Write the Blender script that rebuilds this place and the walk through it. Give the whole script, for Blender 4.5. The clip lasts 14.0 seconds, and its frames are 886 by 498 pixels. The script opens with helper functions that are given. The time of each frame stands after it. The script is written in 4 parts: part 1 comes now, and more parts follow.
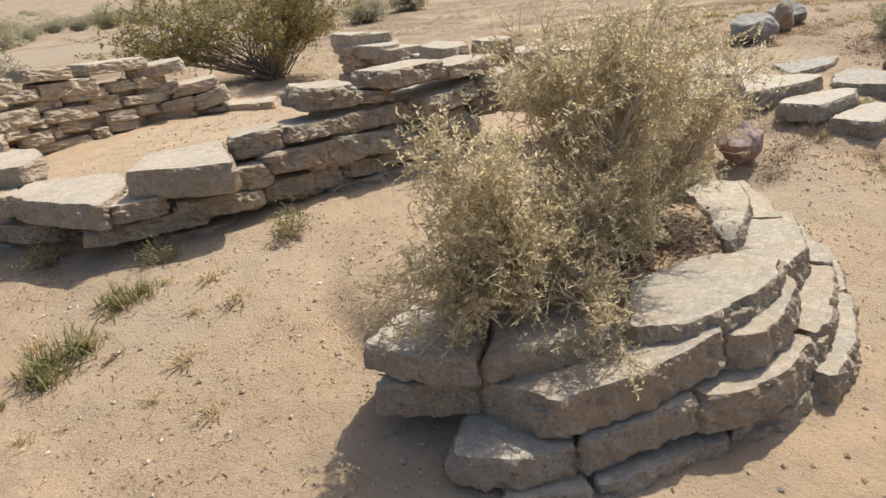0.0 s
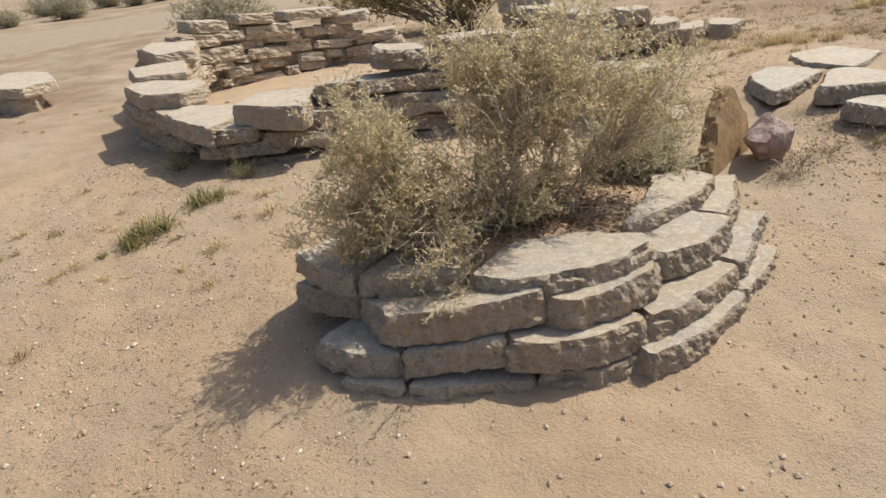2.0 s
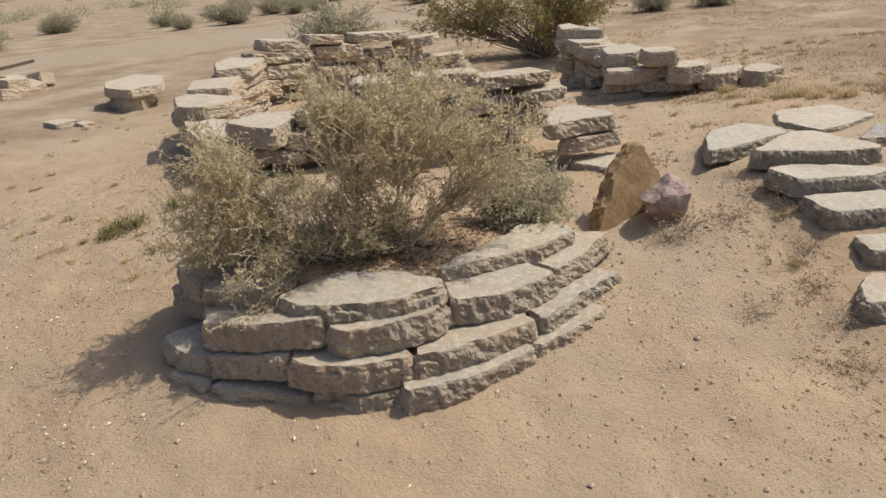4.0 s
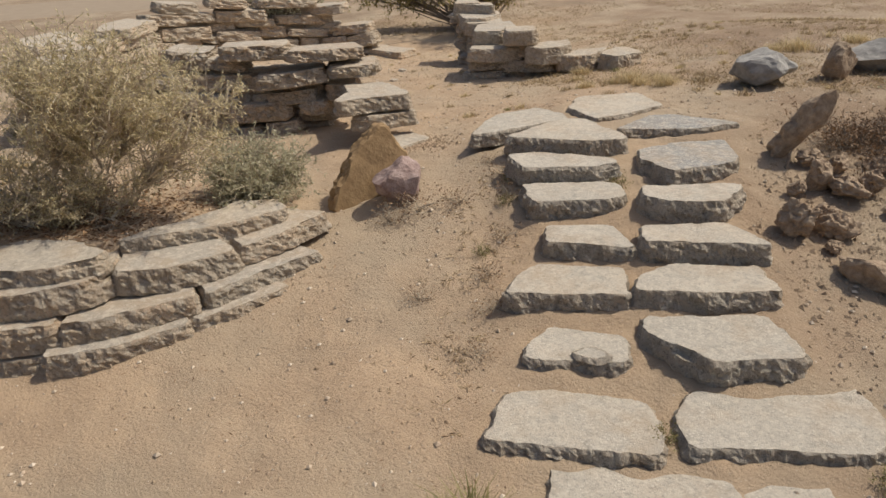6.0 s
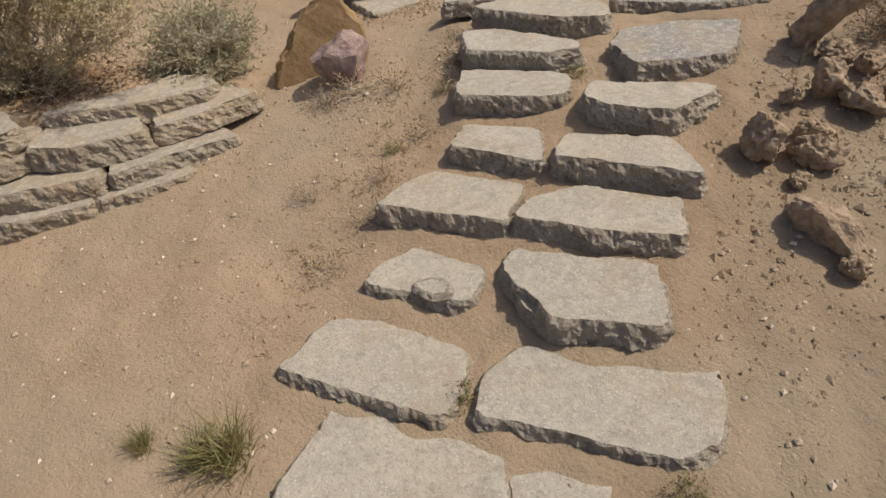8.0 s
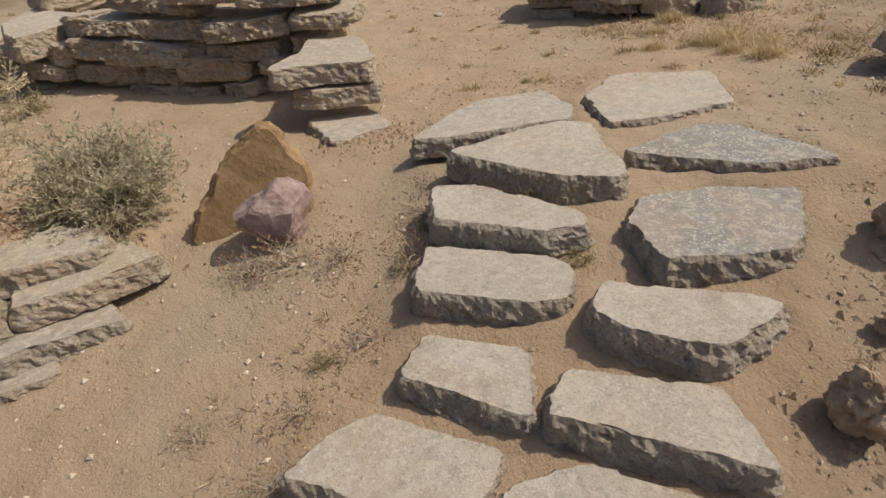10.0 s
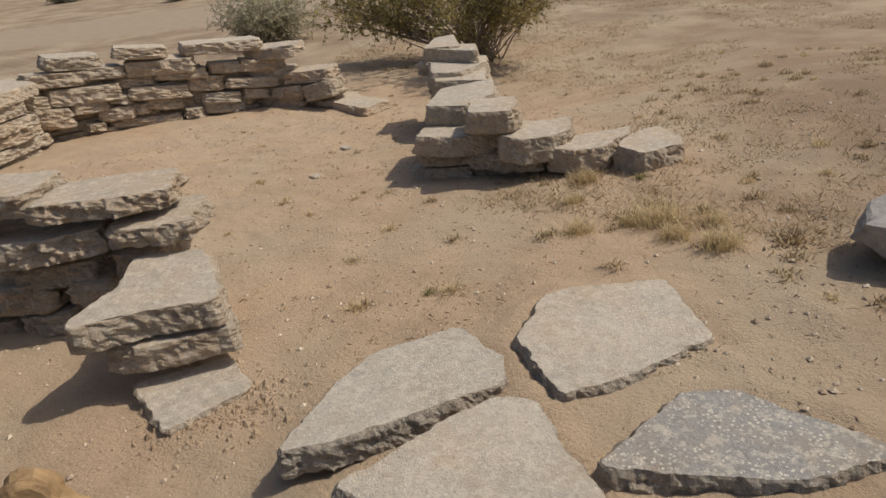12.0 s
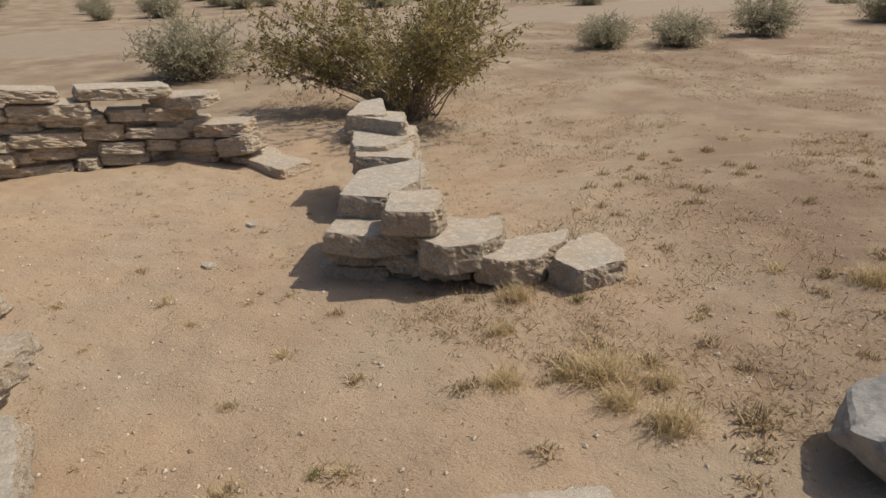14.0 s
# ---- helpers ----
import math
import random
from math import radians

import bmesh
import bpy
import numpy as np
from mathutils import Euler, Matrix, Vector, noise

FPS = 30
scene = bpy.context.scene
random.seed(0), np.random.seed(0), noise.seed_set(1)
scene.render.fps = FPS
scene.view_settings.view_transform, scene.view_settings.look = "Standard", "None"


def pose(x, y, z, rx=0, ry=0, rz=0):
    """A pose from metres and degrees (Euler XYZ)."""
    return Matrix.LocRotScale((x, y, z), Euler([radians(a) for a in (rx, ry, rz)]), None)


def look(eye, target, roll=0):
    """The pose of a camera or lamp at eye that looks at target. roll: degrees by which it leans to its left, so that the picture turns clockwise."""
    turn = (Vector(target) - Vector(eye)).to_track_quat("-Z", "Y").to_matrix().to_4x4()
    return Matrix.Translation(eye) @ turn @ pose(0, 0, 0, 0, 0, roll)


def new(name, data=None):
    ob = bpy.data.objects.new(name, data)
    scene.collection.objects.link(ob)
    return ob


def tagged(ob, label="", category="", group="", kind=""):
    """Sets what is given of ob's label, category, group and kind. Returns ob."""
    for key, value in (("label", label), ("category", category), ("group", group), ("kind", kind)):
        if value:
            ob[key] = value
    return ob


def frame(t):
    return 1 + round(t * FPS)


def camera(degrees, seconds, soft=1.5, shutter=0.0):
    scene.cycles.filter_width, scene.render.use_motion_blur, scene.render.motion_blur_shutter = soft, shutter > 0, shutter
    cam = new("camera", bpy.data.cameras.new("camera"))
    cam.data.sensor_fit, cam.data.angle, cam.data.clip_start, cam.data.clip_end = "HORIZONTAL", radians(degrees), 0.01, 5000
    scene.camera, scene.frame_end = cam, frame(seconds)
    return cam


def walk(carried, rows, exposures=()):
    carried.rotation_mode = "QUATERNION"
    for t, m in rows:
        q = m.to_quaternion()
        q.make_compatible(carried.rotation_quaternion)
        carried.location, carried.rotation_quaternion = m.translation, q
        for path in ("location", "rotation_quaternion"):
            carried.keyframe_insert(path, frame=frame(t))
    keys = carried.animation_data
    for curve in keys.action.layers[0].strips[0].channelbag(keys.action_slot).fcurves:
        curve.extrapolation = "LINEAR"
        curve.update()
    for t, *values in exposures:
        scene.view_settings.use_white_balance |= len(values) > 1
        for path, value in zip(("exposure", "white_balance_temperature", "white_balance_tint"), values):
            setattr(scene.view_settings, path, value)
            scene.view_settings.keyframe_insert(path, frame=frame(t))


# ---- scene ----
cam = camera(67.3, 14.0)
PATH = [
    (0, (0.065, 0.195, 1.363), (-0.035, 2.03, 0.575), -6.2),
    (0.5, (0.439, 0.061, 1.39), (0.132, 1.88, 0.617), -7.4),
    (1, (0.69, -0.016, 1.402), (0.246, 1.768, 0.613), -7.1),
    (1.5, (1.021, -0.01, 1.404), (0.395, 1.666, 0.509), -7.2),
    (2, (1.364, -0.069, 1.438), (0.606, 1.575, 0.588), -5.7),
    (2.5, (1.723, -0.076, 1.48), (0.822, 1.521, 0.681), -4.3),
    (3, (2.046, 0.127, 1.489), (1.074, 1.671, 0.669), -3.4),
    (3.2, (2.178, 0.19, 1.524), (1.195, 1.726, 0.702), -4.2),
    (5.3, (3.49, 0.921, 1.541), (2.148, 2.205, 0.799), -1.9),
    (5.5, (3.626, 1.021, 1.549), (2.323, 2.323, 0.77), -2.4),
    (6, (3.879, 1.285, 1.513), (2.748, 2.689, 0.647), -2.3),
    (6.5, (4.083, 1.585, 1.492), (2.961, 2.919, 0.511), -3.2),
    (7, (4.337, 1.83, 1.48), (3.144, 3.029, 0.413), -5.6),
    (7.2, (4.426, 1.907, 1.495), (3.216, 3.039, 0.375), -5.9),
    (9.3, (4.249, 2.892, 1.543), (2.841, 3.594, 0.309), -7.2),
    (9.5, (4.103, 2.931, 1.525), (2.694, 3.706, 0.335), -5.5),
    (9.6, (4.008, 2.972, 1.521), (2.584, 3.814, 0.397), -4.6),
    (10, (3.73, 3.045, 1.506), (2.359, 4.009, 0.415), -4.7),
    (10.5, (3.467, 3.26, 1.494), (2.053, 4.279, 0.513), -6.1),
    (11, (3.25, 3.484, 1.58), (1.875, 4.585, 0.634), -7.4),
    (11.5, (3.115, 3.62, 1.619), (1.752, 4.781, 0.727), -7.3),
    (12, (2.938, 3.78, 1.647), (1.679, 5.064, 0.773), -5.1),
    (12.5, (2.872, 3.926, 1.659), (1.579, 5.194, 0.811), -4.9),
    (13, (2.871, 4.09, 1.761), (1.532, 5.298, 0.895), -6.1),
    (13.5, (2.767, 4.26, 1.801), (1.489, 5.57, 0.995), -4.9),
    (14, (2.585, 4.39, 1.828), (1.449, 5.825, 1.022), -0.6),
]
walk(cam, [(t, look(eye, target, roll)) for t, eye, target, roll in PATH],
     exposures=((0, 0.20, 6330, 8), (3, -0.06, 6350, 8), (5.5, -0.27, 6420, 9), (7, -0.43, 6580, 10), (10.5, -0.44, 6570, 10), (12, -0.50, 6470, 10), (14, -0.44, 6490, 10)))

# ---- world, sun ----
SUN_ELEV, SUN_AZ = radians(54), radians(34)
world = bpy.data.worlds.new("sky")
scene.world = world
world.use_nodes = True
wn = world.node_tree.nodes
sky = wn.new("ShaderNodeTexSky")
sky.sky_type, sky.sun_disc = "NISHITA", False
sky.sun_elevation, sky.sun_rotation = SUN_ELEV, SUN_AZ
sky.air_density, sky.dust_density = 1.0, 4.0
wn["Background"].inputs["Strength"].default_value = 0.108
world.node_tree.links.new(sky.outputs[0], wn["Background"].inputs["Color"])
sun_data = bpy.data.lights.new("sun", "SUN")
sun_data.energy, sun_data.angle, sun_data.color = 4.0, radians(0.55), (1.0, 0.91, 0.765)
sun = new("sun", sun_data)
sun.matrix_world = look((math.sin(SUN_AZ) * 60, math.cos(SUN_AZ) * 60, math.tan(SUN_ELEV) * 60), (0, 0, 0))


# ---- materials ----
def material(name):
    m = bpy.data.materials.new(name)
    m.use_nodes = True
    nt = m.node_tree
    return m, nt, nt.nodes["Principled BSDF"]


def node(nt, kind, inputs=None, **props):
    n = nt.nodes.new(kind)
    for k, v in props.items():
        setattr(n, k, v)
    for k, v in (inputs or {}).items():
        if isinstance(v, bpy.types.NodeSocket):
            nt.links.new(v, n.inputs[k])
        else:
            n.inputs[k].default_value = v
    return n


def ramp(nt, fac, *stops):
    n = nt.nodes.new("ShaderNodeValToRGB")
    while len(n.color_ramp.elements) < len(stops):
        n.color_ramp.elements.new(0.5)
    for e, (p, c) in zip(n.color_ramp.elements, stops):
        e.position, e.color = p, (c if len(c) == 4 else (*c, 1))
    nt.links.new(fac, n.inputs[0])
    return n.outputs[0]


def mix(nt, fac, a, b, blend="MIX"):
    n = nt.nodes.new("ShaderNodeMix")
    n.data_type, n.blend_type = "RGBA", blend
    for sock, v in ((n.inputs[0], fac), (n.inputs[6], a), (n.inputs[7], b)):
        if isinstance(v, bpy.types.NodeSocket):
            nt.links.new(v, sock)
        else:
            sock.default_value = v if not isinstance(v, tuple) or len(v) == 4 else (*v, 1)
    return n.outputs[2]


def noise_tex(nt, co, scale, detail=4.0, rough=0.6):
    return node(nt, "ShaderNodeTexNoise", {"Vector": co, "Scale": scale, "Detail": detail, "Roughness": rough}).outputs[0]


def bump(nt, bsdf, *layers):
    prev = None
    for height, strength, dist in layers:
        b = node(nt, "ShaderNodeBump", {"Height": height, "Strength": strength, "Distance": dist})
        if prev is not None:
            nt.links.new(prev, b.inputs["Normal"])
        prev = b.outputs[0]
    nt.links.new(prev, bsdf.inputs["Normal"])


def sand_material():
    m, nt, b = material("desert_sand")
    co = node(nt, "ShaderNodeTexCoord").outputs["Object"]
    big = noise_tex(nt, co, 0.35, 3)
    mid = noise_tex(nt, co, 3.0, 5, 0.65)
    fine = noise_tex(nt, co, 90.0, 4, 0.7)
    c = ramp(nt, big, (0.3, (0.49, 0.36, 0.238)), (0.52, (0.535, 0.39, 0.258)), (0.72, (0.51, 0.39, 0.27)))
    c = mix(nt, ramp(nt, mid, (0.38, (0, 0, 0)), (0.7, (1, 1, 1))), c, (0.43, 0.31, 0.205))
    c = mix(nt, ramp(nt, fine, (0.55, (0, 0, 0)), (0.72, (0.65, 0.65, 0.65))), c, (0.25, 0.175, 0.118))
    sep = node(nt, "ShaderNodeSeparateXYZ", {"Vector": co})
    # browner ground far off and west; the tint also stands in for tiny shadows
    wild = node(nt, "ShaderNodeMapRange", {"Value": sep.outputs["Y"], "From Min": 5.8, "From Max": 15.0})
    west = node(nt, "ShaderNodeMapRange", {"Value": sep.outputs["X"], "From Min": -2.4, "From Max": -6.5})
    wild = node(nt, "ShaderNodeMath", {0: wild.outputs[0], 1: west.outputs[0]}, operation="MAXIMUM")
    patch = node(nt, "ShaderNodeMath", {0: wild.outputs[0], 1: noise_tex(nt, co, 1.1, 5, 0.7)}, operation="MULTIPLY")
    c = mix(nt, ramp(nt, patch.outputs[0], (0.12, (0, 0, 0)), (0.5, (0.95, 0.95, 0.95))), c, (0.255, 0.187, 0.126))
    # darker noise patches, growing towards +x and +y
    along = node(nt, "ShaderNodeVectorMath", {0: co, 1: (0.9, 0.45, 0.0)}, operation="DOT_PRODUCT")
    slope = node(nt, "ShaderNodeMapRange", {"Value": along.outputs["Value"], "From Min": 4.2, "From Max": 5.5})
    slope_patch = node(nt, "ShaderNodeMath", {0: slope.outputs[0], 1: noise_tex(nt, co, 2.3, 5, 0.7)}, operation="MULTIPLY")
    c = mix(nt, ramp(nt, slope_patch.outputs[0], (0.13, (0, 0, 0)), (0.48, (0.88, 0.88, 0.88))), c, (0.28, 0.195, 0.128))
    dusty = noise_tex(nt, co, 0.9, 4, 0.6)
    c = mix(nt, ramp(nt, dusty, (0.42, (0, 0, 0)), (0.64, (0.75, 0.75, 0.75))), c, (0.455, 0.365, 0.26))
    grains = node(nt, "ShaderNodeTexVoronoi", {"Vector": co, "Scale": 55.0})
    c = mix(nt, ramp(nt, grains.outputs["Distance"], (0.10, (0.5, 0.5, 0.5)), (0.2, (0, 0, 0))), c, (0.60, 0.50, 0.39))
    nt.links.new(c, b.inputs["Base Color"])
    b.inputs["Roughness"].default_value = 0.95
    bump(nt, b, (mid, 0.75, 0.04), (mix(nt, ramp(nt, noise_tex(nt, co, 1.7, 3), (0.4, (0, 0, 0)), (0.62, (1, 1, 1))), noise_tex(nt, co, 8.0, 3), noise_tex(nt, co, 26.0, 5, 0.75)), 0.6, 0.014), (fine, 1.0, 0.008), (noise_tex(nt, co, 260.0, 3, 0.7), 0.8, 0.004))
    return m


def slab_material(name, light, warm, grey, pit, speck, relief):
    """Broken paving: mottled face, dark pits, rusty stains, aggregate specks."""
    m, nt, b = material(name)
    tc = node(nt, "ShaderNodeTexCoord").outputs["Object"]
    rnd = node(nt, "ShaderNodeObjectInfo").outputs["Random"]
    comb = node(nt, "ShaderNodeCombineXYZ", {"X": rnd, "Y": rnd, "Z": rnd})
    sc = node(nt, "ShaderNodeVectorMath", {0: comb.outputs[0], "Scale": 37.0}, operation="SCALE")
    co = node(nt, "ShaderNodeVectorMath", {0: tc, 1: sc.outputs[0]}, operation="ADD").outputs[0]
    tone = ramp(nt, rnd, (0.0, light), (0.4, warm), (0.75, light), (1.0, grey))
    big = noise_tex(nt, co, 5.0, 5, 0.65)
    blotch = noise_tex(nt, co, 17.0, 6, 0.75)
    fine = noise_tex(nt, co, 85.0, 5, 0.75)
    c = mix(nt, ramp(nt, big, (0.40, (0.75, 0.75, 0.75)), (0.62, (0, 0, 0))), tone, grey)
    rust = noise_tex(nt, co, 2.6, 4)
    c = mix(nt, ramp(nt, rust, (0.56, (0, 0, 0)), (0.78, (0.55, 0.55, 0.55))), c, (0.43, 0.29, 0.165))
    c = mix(nt, ramp(nt, blotch, (0.50, (0, 0, 0)), (0.66, (0.5, 0.5, 0.5))), c, pit)
    c = mix(nt, ramp(nt, fine, (0.515, (0, 0, 0)), (0.66, (0.8, 0.8, 0.8))), c, pit)
    vor = node(nt, "ShaderNodeTexVoronoi", {"Vector": co, "Scale": 68.0})
    keep = ramp(nt, noise_tex(nt, co, 7.0, 2), (0.36, (0, 0, 0)), (0.56, (speck, speck, speck)))
    dots = ramp(nt, vor.outputs["Distance"], (0.2, (1, 1, 1)), (0.34, (0, 0, 0)))
    fac = node(nt, "ShaderNodeMath", {0: keep, 1: dots}, operation="MULTIPLY").outputs[0]
    c = mix(nt, fac, c, (0.74, 0.69, 0.60))
    dust = noise_tex(nt, co, 3.6, 5, 0.7)
    c = mix(nt, ramp(nt, dust, (0.5, (0, 0, 0)), (0.68, (0.6, 0.6, 0.6))), c, (0.47, 0.36, 0.25))
    nt.links.new(c, b.inputs["Base Color"])
    b.inputs["Roughness"].default_value = 0.93
    crust = noise_tex(nt, co, 30.0, 5, 0.7)
    c = mix(nt, ramp(nt, crust, (0.52, (0, 0, 0)), (0.58, (0.55, 0.55, 0.55))), c, (0.66, 0.60, 0.50))
    holes = node(nt, "ShaderNodeTexVoronoi", {"Vector": co, "Scale": 120.0})
    hole = ramp(nt, holes.outputs["Distance"], (0.10, (0.75, 0.75, 0.75)), (0.2, (0, 0, 0)))
    c = mix(nt, node(nt, "ShaderNodeMath", {0: hole, 1: ramp(nt, noise_tex(nt, co, 11.0, 3), (0.48, (0, 0, 0)), (0.6, (1, 1, 1)))}, operation="MULTIPLY").outputs[0], c, pit)
    nt.links.new(c, b.inputs["Base Color"])
    chips = node(nt, "ShaderNodeTexVoronoi", {"Vector": co, "Scale": 55.0})
    bump(nt, b, (chips.outputs["Distance"], 0.30 * max(0.0, relief - 0.6), 0.014), (noise_tex(nt, co, 45.0, 6, 0.8), 0.6 * relief, 0.012), (noise_tex(nt, co, 150.0, 4, 0.8), 1.0, 0.005))
    return m


def plain_material(name, dark, lite, scale, rough=0.9, depth=0.01, translucent=0.0):
    m, nt, b = material(name)
    co = node(nt, "ShaderNodeTexCoord").outputs["Object"]
    n = noise_tex(nt, co, scale, 5, 0.7)
    c = ramp(nt, n, (0.3, dark), (0.7, lite))
    nt.links.new(c, b.inputs["Base Color"])
    b.inputs["Roughness"].default_value = rough
    bump(nt, b, (n, 0.6, depth))
    return m


def leaf_material(name, dark, lite, back=0.35):
    m, nt, b = material(name)
    isl = node(nt, "ShaderNodeNewGeometry").outputs["Random Per Island"]
    c = ramp(nt, isl, (0.0, dark), (1.0, lite))
    nt.links.new(c, b.inputs["Base Color"])
    b.inputs["Roughness"].default_value = 0.6
    tr = node(nt, "ShaderNodeBsdfTranslucent", {"Color": c})
    mx = node(nt, "ShaderNodeMixShader", {0: back, 1: b.outputs[0], 2: tr.outputs[0]})
    nt.links.new(mx.outputs[0], nt.nodes["Material Output"].inputs["Surface"])
    return m


SAND = sand_material()
WALL_STONE = slab_material("wall_stone_face", (0.55, 0.48, 0.385), (0.53, 0.43, 0.32), (0.43, 0.39, 0.335), (0.30, 0.255, 0.205), 0.35, 0.55)
# broken sides: colour raised and warmed to imitate sand bounce in the shade
WALL_BREAK = slab_material("wall_stone_break", (0.68, 0.555, 0.415), (0.68, 0.505, 0.345), (0.55, 0.475, 0.375), (0.26, 0.20, 0.15), 0.4, 2.4)
STEP_STONE = slab_material("step_stone_face", (0.61, 0.545, 0.455), (0.60, 0.52, 0.415), (0.515, 0.47, 0.40), (0.31, 0.28, 0.24), 0.6, 0.7)
# broken step sides, lightened too for chips that would catch the sun
STEP_BREAK = slab_material("step_stone_break", (0.66, 0.57, 0.46), (0.65, 0.54, 0.42), (0.56, 0.485, 0.395), (0.17, 0.148, 0.125), 0.6, 2.6)
GREY_STEP = slab_material("grey_step_face", (0.40, 0.385, 0.36), (0.42, 0.40, 0.365), (0.34, 0.33, 0.315), (0.22, 0.21, 0.20), 0.9, 0.7)
BREAK = {"grey_step_face": STEP_BREAK, "wall_stone_face": WALL_BREAK, "step_stone_face": STEP_BREAK}
SALT_LEAF = leaf_material("saltbush_leaf", (0.44, 0.385, 0.215), (0.90, 0.79, 0.53), 0.52)
SALT_WOOD = plain_material("saltbush_wood", (0.30, 0.24, 0.175), (0.66, 0.57, 0.44), 30)
CREO_LEAF = leaf_material("creosote_leaf", (0.13, 0.12, 0.04), (0.52, 0.43, 0.17), 0.42)
CREO_WOOD = plain_material("creosote_wood", (0.14, 0.11, 0.085), (0.36, 0.30, 0.24), 30)
SAGE_LEAF = leaf_material("sage_leaf", (0.36, 0.345, 0.225), (0.62, 0.58, 0.42), 0.5)
DRY_GRASS = leaf_material("dry_grass", (0.48, 0.37, 0.20), (0.74, 0.61, 0.37), 0.4)
BROWN_GRASS = leaf_material("brown_grass", (0.23, 0.165, 0.09), (0.60, 0.47, 0.285), 0.3)
GREEN_GRASS = leaf_material("green_grass", (0.19, 0.185, 0.07), (0.44, 0.38, 0.18), 0.45)
PEBBLE = leaf_material("pebble", (0.36, 0.26, 0.175), (0.68, 0.58, 0.46), 0.0)
LITTER = leaf_material("leaf_litter", (0.16, 0.09, 0.045), (0.42, 0.27, 0.15), 0.1)
OCHRE = plain_material("ochre_rock", (0.20, 0.125, 0.06), (0.43, 0.29, 0.15), 9, 0.85, 0.02)
ROAD = plain_material("pale_dirt", (0.31, 0.245, 0.18), (0.37, 0.295, 0.215), 3.0, 0.95, 0.02)
PURPLE = plain_material("purple_rock", (0.20, 0.125, 0.11), (0.47, 0.36, 0.325), 17, 0.8, 0.02)
LAVA = plain_material("lava_rock", (0.21, 0.145, 0.095), (0.52, 0.40, 0.285), 22, 0.95, 0.03)
GREY_ROCK = plain_material("grey_rock", (0.20, 0.19, 0.178), (0.46, 0.44, 0.41), 9, 0.9, 0.02)


# ---- mesh helpers ----
def mesh_of(name, verts, faces, mat, smooth=False):
    me = bpy.data.meshes.new(name)
    me.from_pydata(verts, [], faces)
    me.materials.append(mat)
    if smooth:
        me.polygons.foreach_set("use_smooth", [True] * len(me.polygons))
    me.update()
    return me


def part(name, me, parent, label=""):
    ob = new(name, me)
    ob.parent = parent
    return tagged(ob, label)


def empty(name, x, y, z):
    ob = new(name)
    ob.matrix_world = pose(x, y, z)
    return ob


def smooth01(a, b, v):
    t = min(1.0, max(0.0, (v - a) / (b - a)))
    return t * t * (3 - 2 * t)


def scallops(p):
    """Hollows with sharp ridges between them, as on broken stone: -1 to 1."""
    return 2.2 * noise.voronoi(p)[0][0] - 1.0


def slab_mesh(name, outline, h, mat, step=0.035, rough=1.0, seed=0):
    """A broken slab: flat worn face at z = 0, chipped sides down to z = -h. The outline is round the origin."""
    pts = [Vector((x, y, 0)) for x, y in outline]
    area = sum(a.x * b.y - b.x * a.y for a, b in zip(pts, pts[1:] + pts[:1]))
    if area < 0:
        pts.reverse()
    cut = []
    for a, b in zip(pts, pts[1:] + pts[:1]):
        c = min(0.3, 0.018 / max(0.01, (b - a).length))
        cut += [a.lerp(b, c), a.lerp(b, 1 - c)]
    ring = []
    for a, b in zip(cut, cut[1:] + cut[:1]):
        k = max(1, round((b - a).length / step))
        ring += [a.lerp(b, i / k) for i in range(k)]
    n, s = len(ring), Vector((seed * 7.31, seed * 3.17, seed * 1.7))
    size = max(0.05, min(p.length for p in ring))
    edge = [(q - p).normalized() for p, q in zip(ring, ring[2:] + ring[:2])]
    edge = [edge[-1]] + edge[:-1]
    out = [Vector((e.y, -e.x, 0)) for e in edge]
    verts, faces = [], []
    # metres past the edge (-1: half way to the middle), depth, how far chips eat in
    levels = [(-1, 0.0, 0.0), (-0.04, 0.0, 0.0), (-0.012, 0.0, 0.1), (-0.002, 0.0, 0.45), (0.001, -0.05 * h, 0.8)] + [(0.002 + 0.020 * min(f, 0.75), -f * h, 1.1) for f in (0.13, 0.22, 0.31, 0.40, 0.49, 0.58, 0.68, 0.78, 0.9)] + [(-0.01, -h, 0.8)]
    for inset, z, k in levels:
        for p, o in zip(ring, out):
            q = p * 0.5 if inset == -1 else p + o * inset
            c = Vector((p.x, p.y, z)) + s
            a = noise.noise(c * 3.5) * 0.010 + scallops(c * 16) * 0.009 + scallops(c * 38) * 0.008 + noise.noise(c * 85) * 0.006
            dz = noise.noise(Vector((q.x, q.y, 0)) * 5 + s) * 0.005 + k * (scallops(c * 30) * 0.004 + noise.noise(c * 60) * 0.004)
            chip = max(0.0, noise.noise(Vector((p.x, p.y, 0)) * 9 + s) - 0.2) * 0.045 if -0.25 * h < z <= 0 and k > 0.2 else 0.0
            verts.append(q + o * (a * k * rough - chip) + Vector((0, 0, z - chip * 0.4 + (dz if z > -0.9 * h else 0))))
    rows = len(levels)
    for r in range(rows - 1):
        for i in range(n):
            j = (i + 1) % n
            faces.append((r * n + i, (r + 1) * n + i, (r + 1) * n + j, r * n + j))
    verts.append(Vector((0, 0, noise.noise(s) * 0.004)))
    for i in range(n):
        faces.append((len(verts) - 1, i, (i + 1) % n))
    faces.append(tuple(range((rows - 1) * n, rows * n))[::-1])
    me = mesh_of(name, verts, faces, mat)
    if mat.name in BREAK:
        me.materials.append(BREAK[mat.name])
        me.polygons.foreach_set("material_index", [1 if 3 * n <= i < (rows - 1) * n else 0 for i in range(len(faces))])
    return me


COUNT = [0]


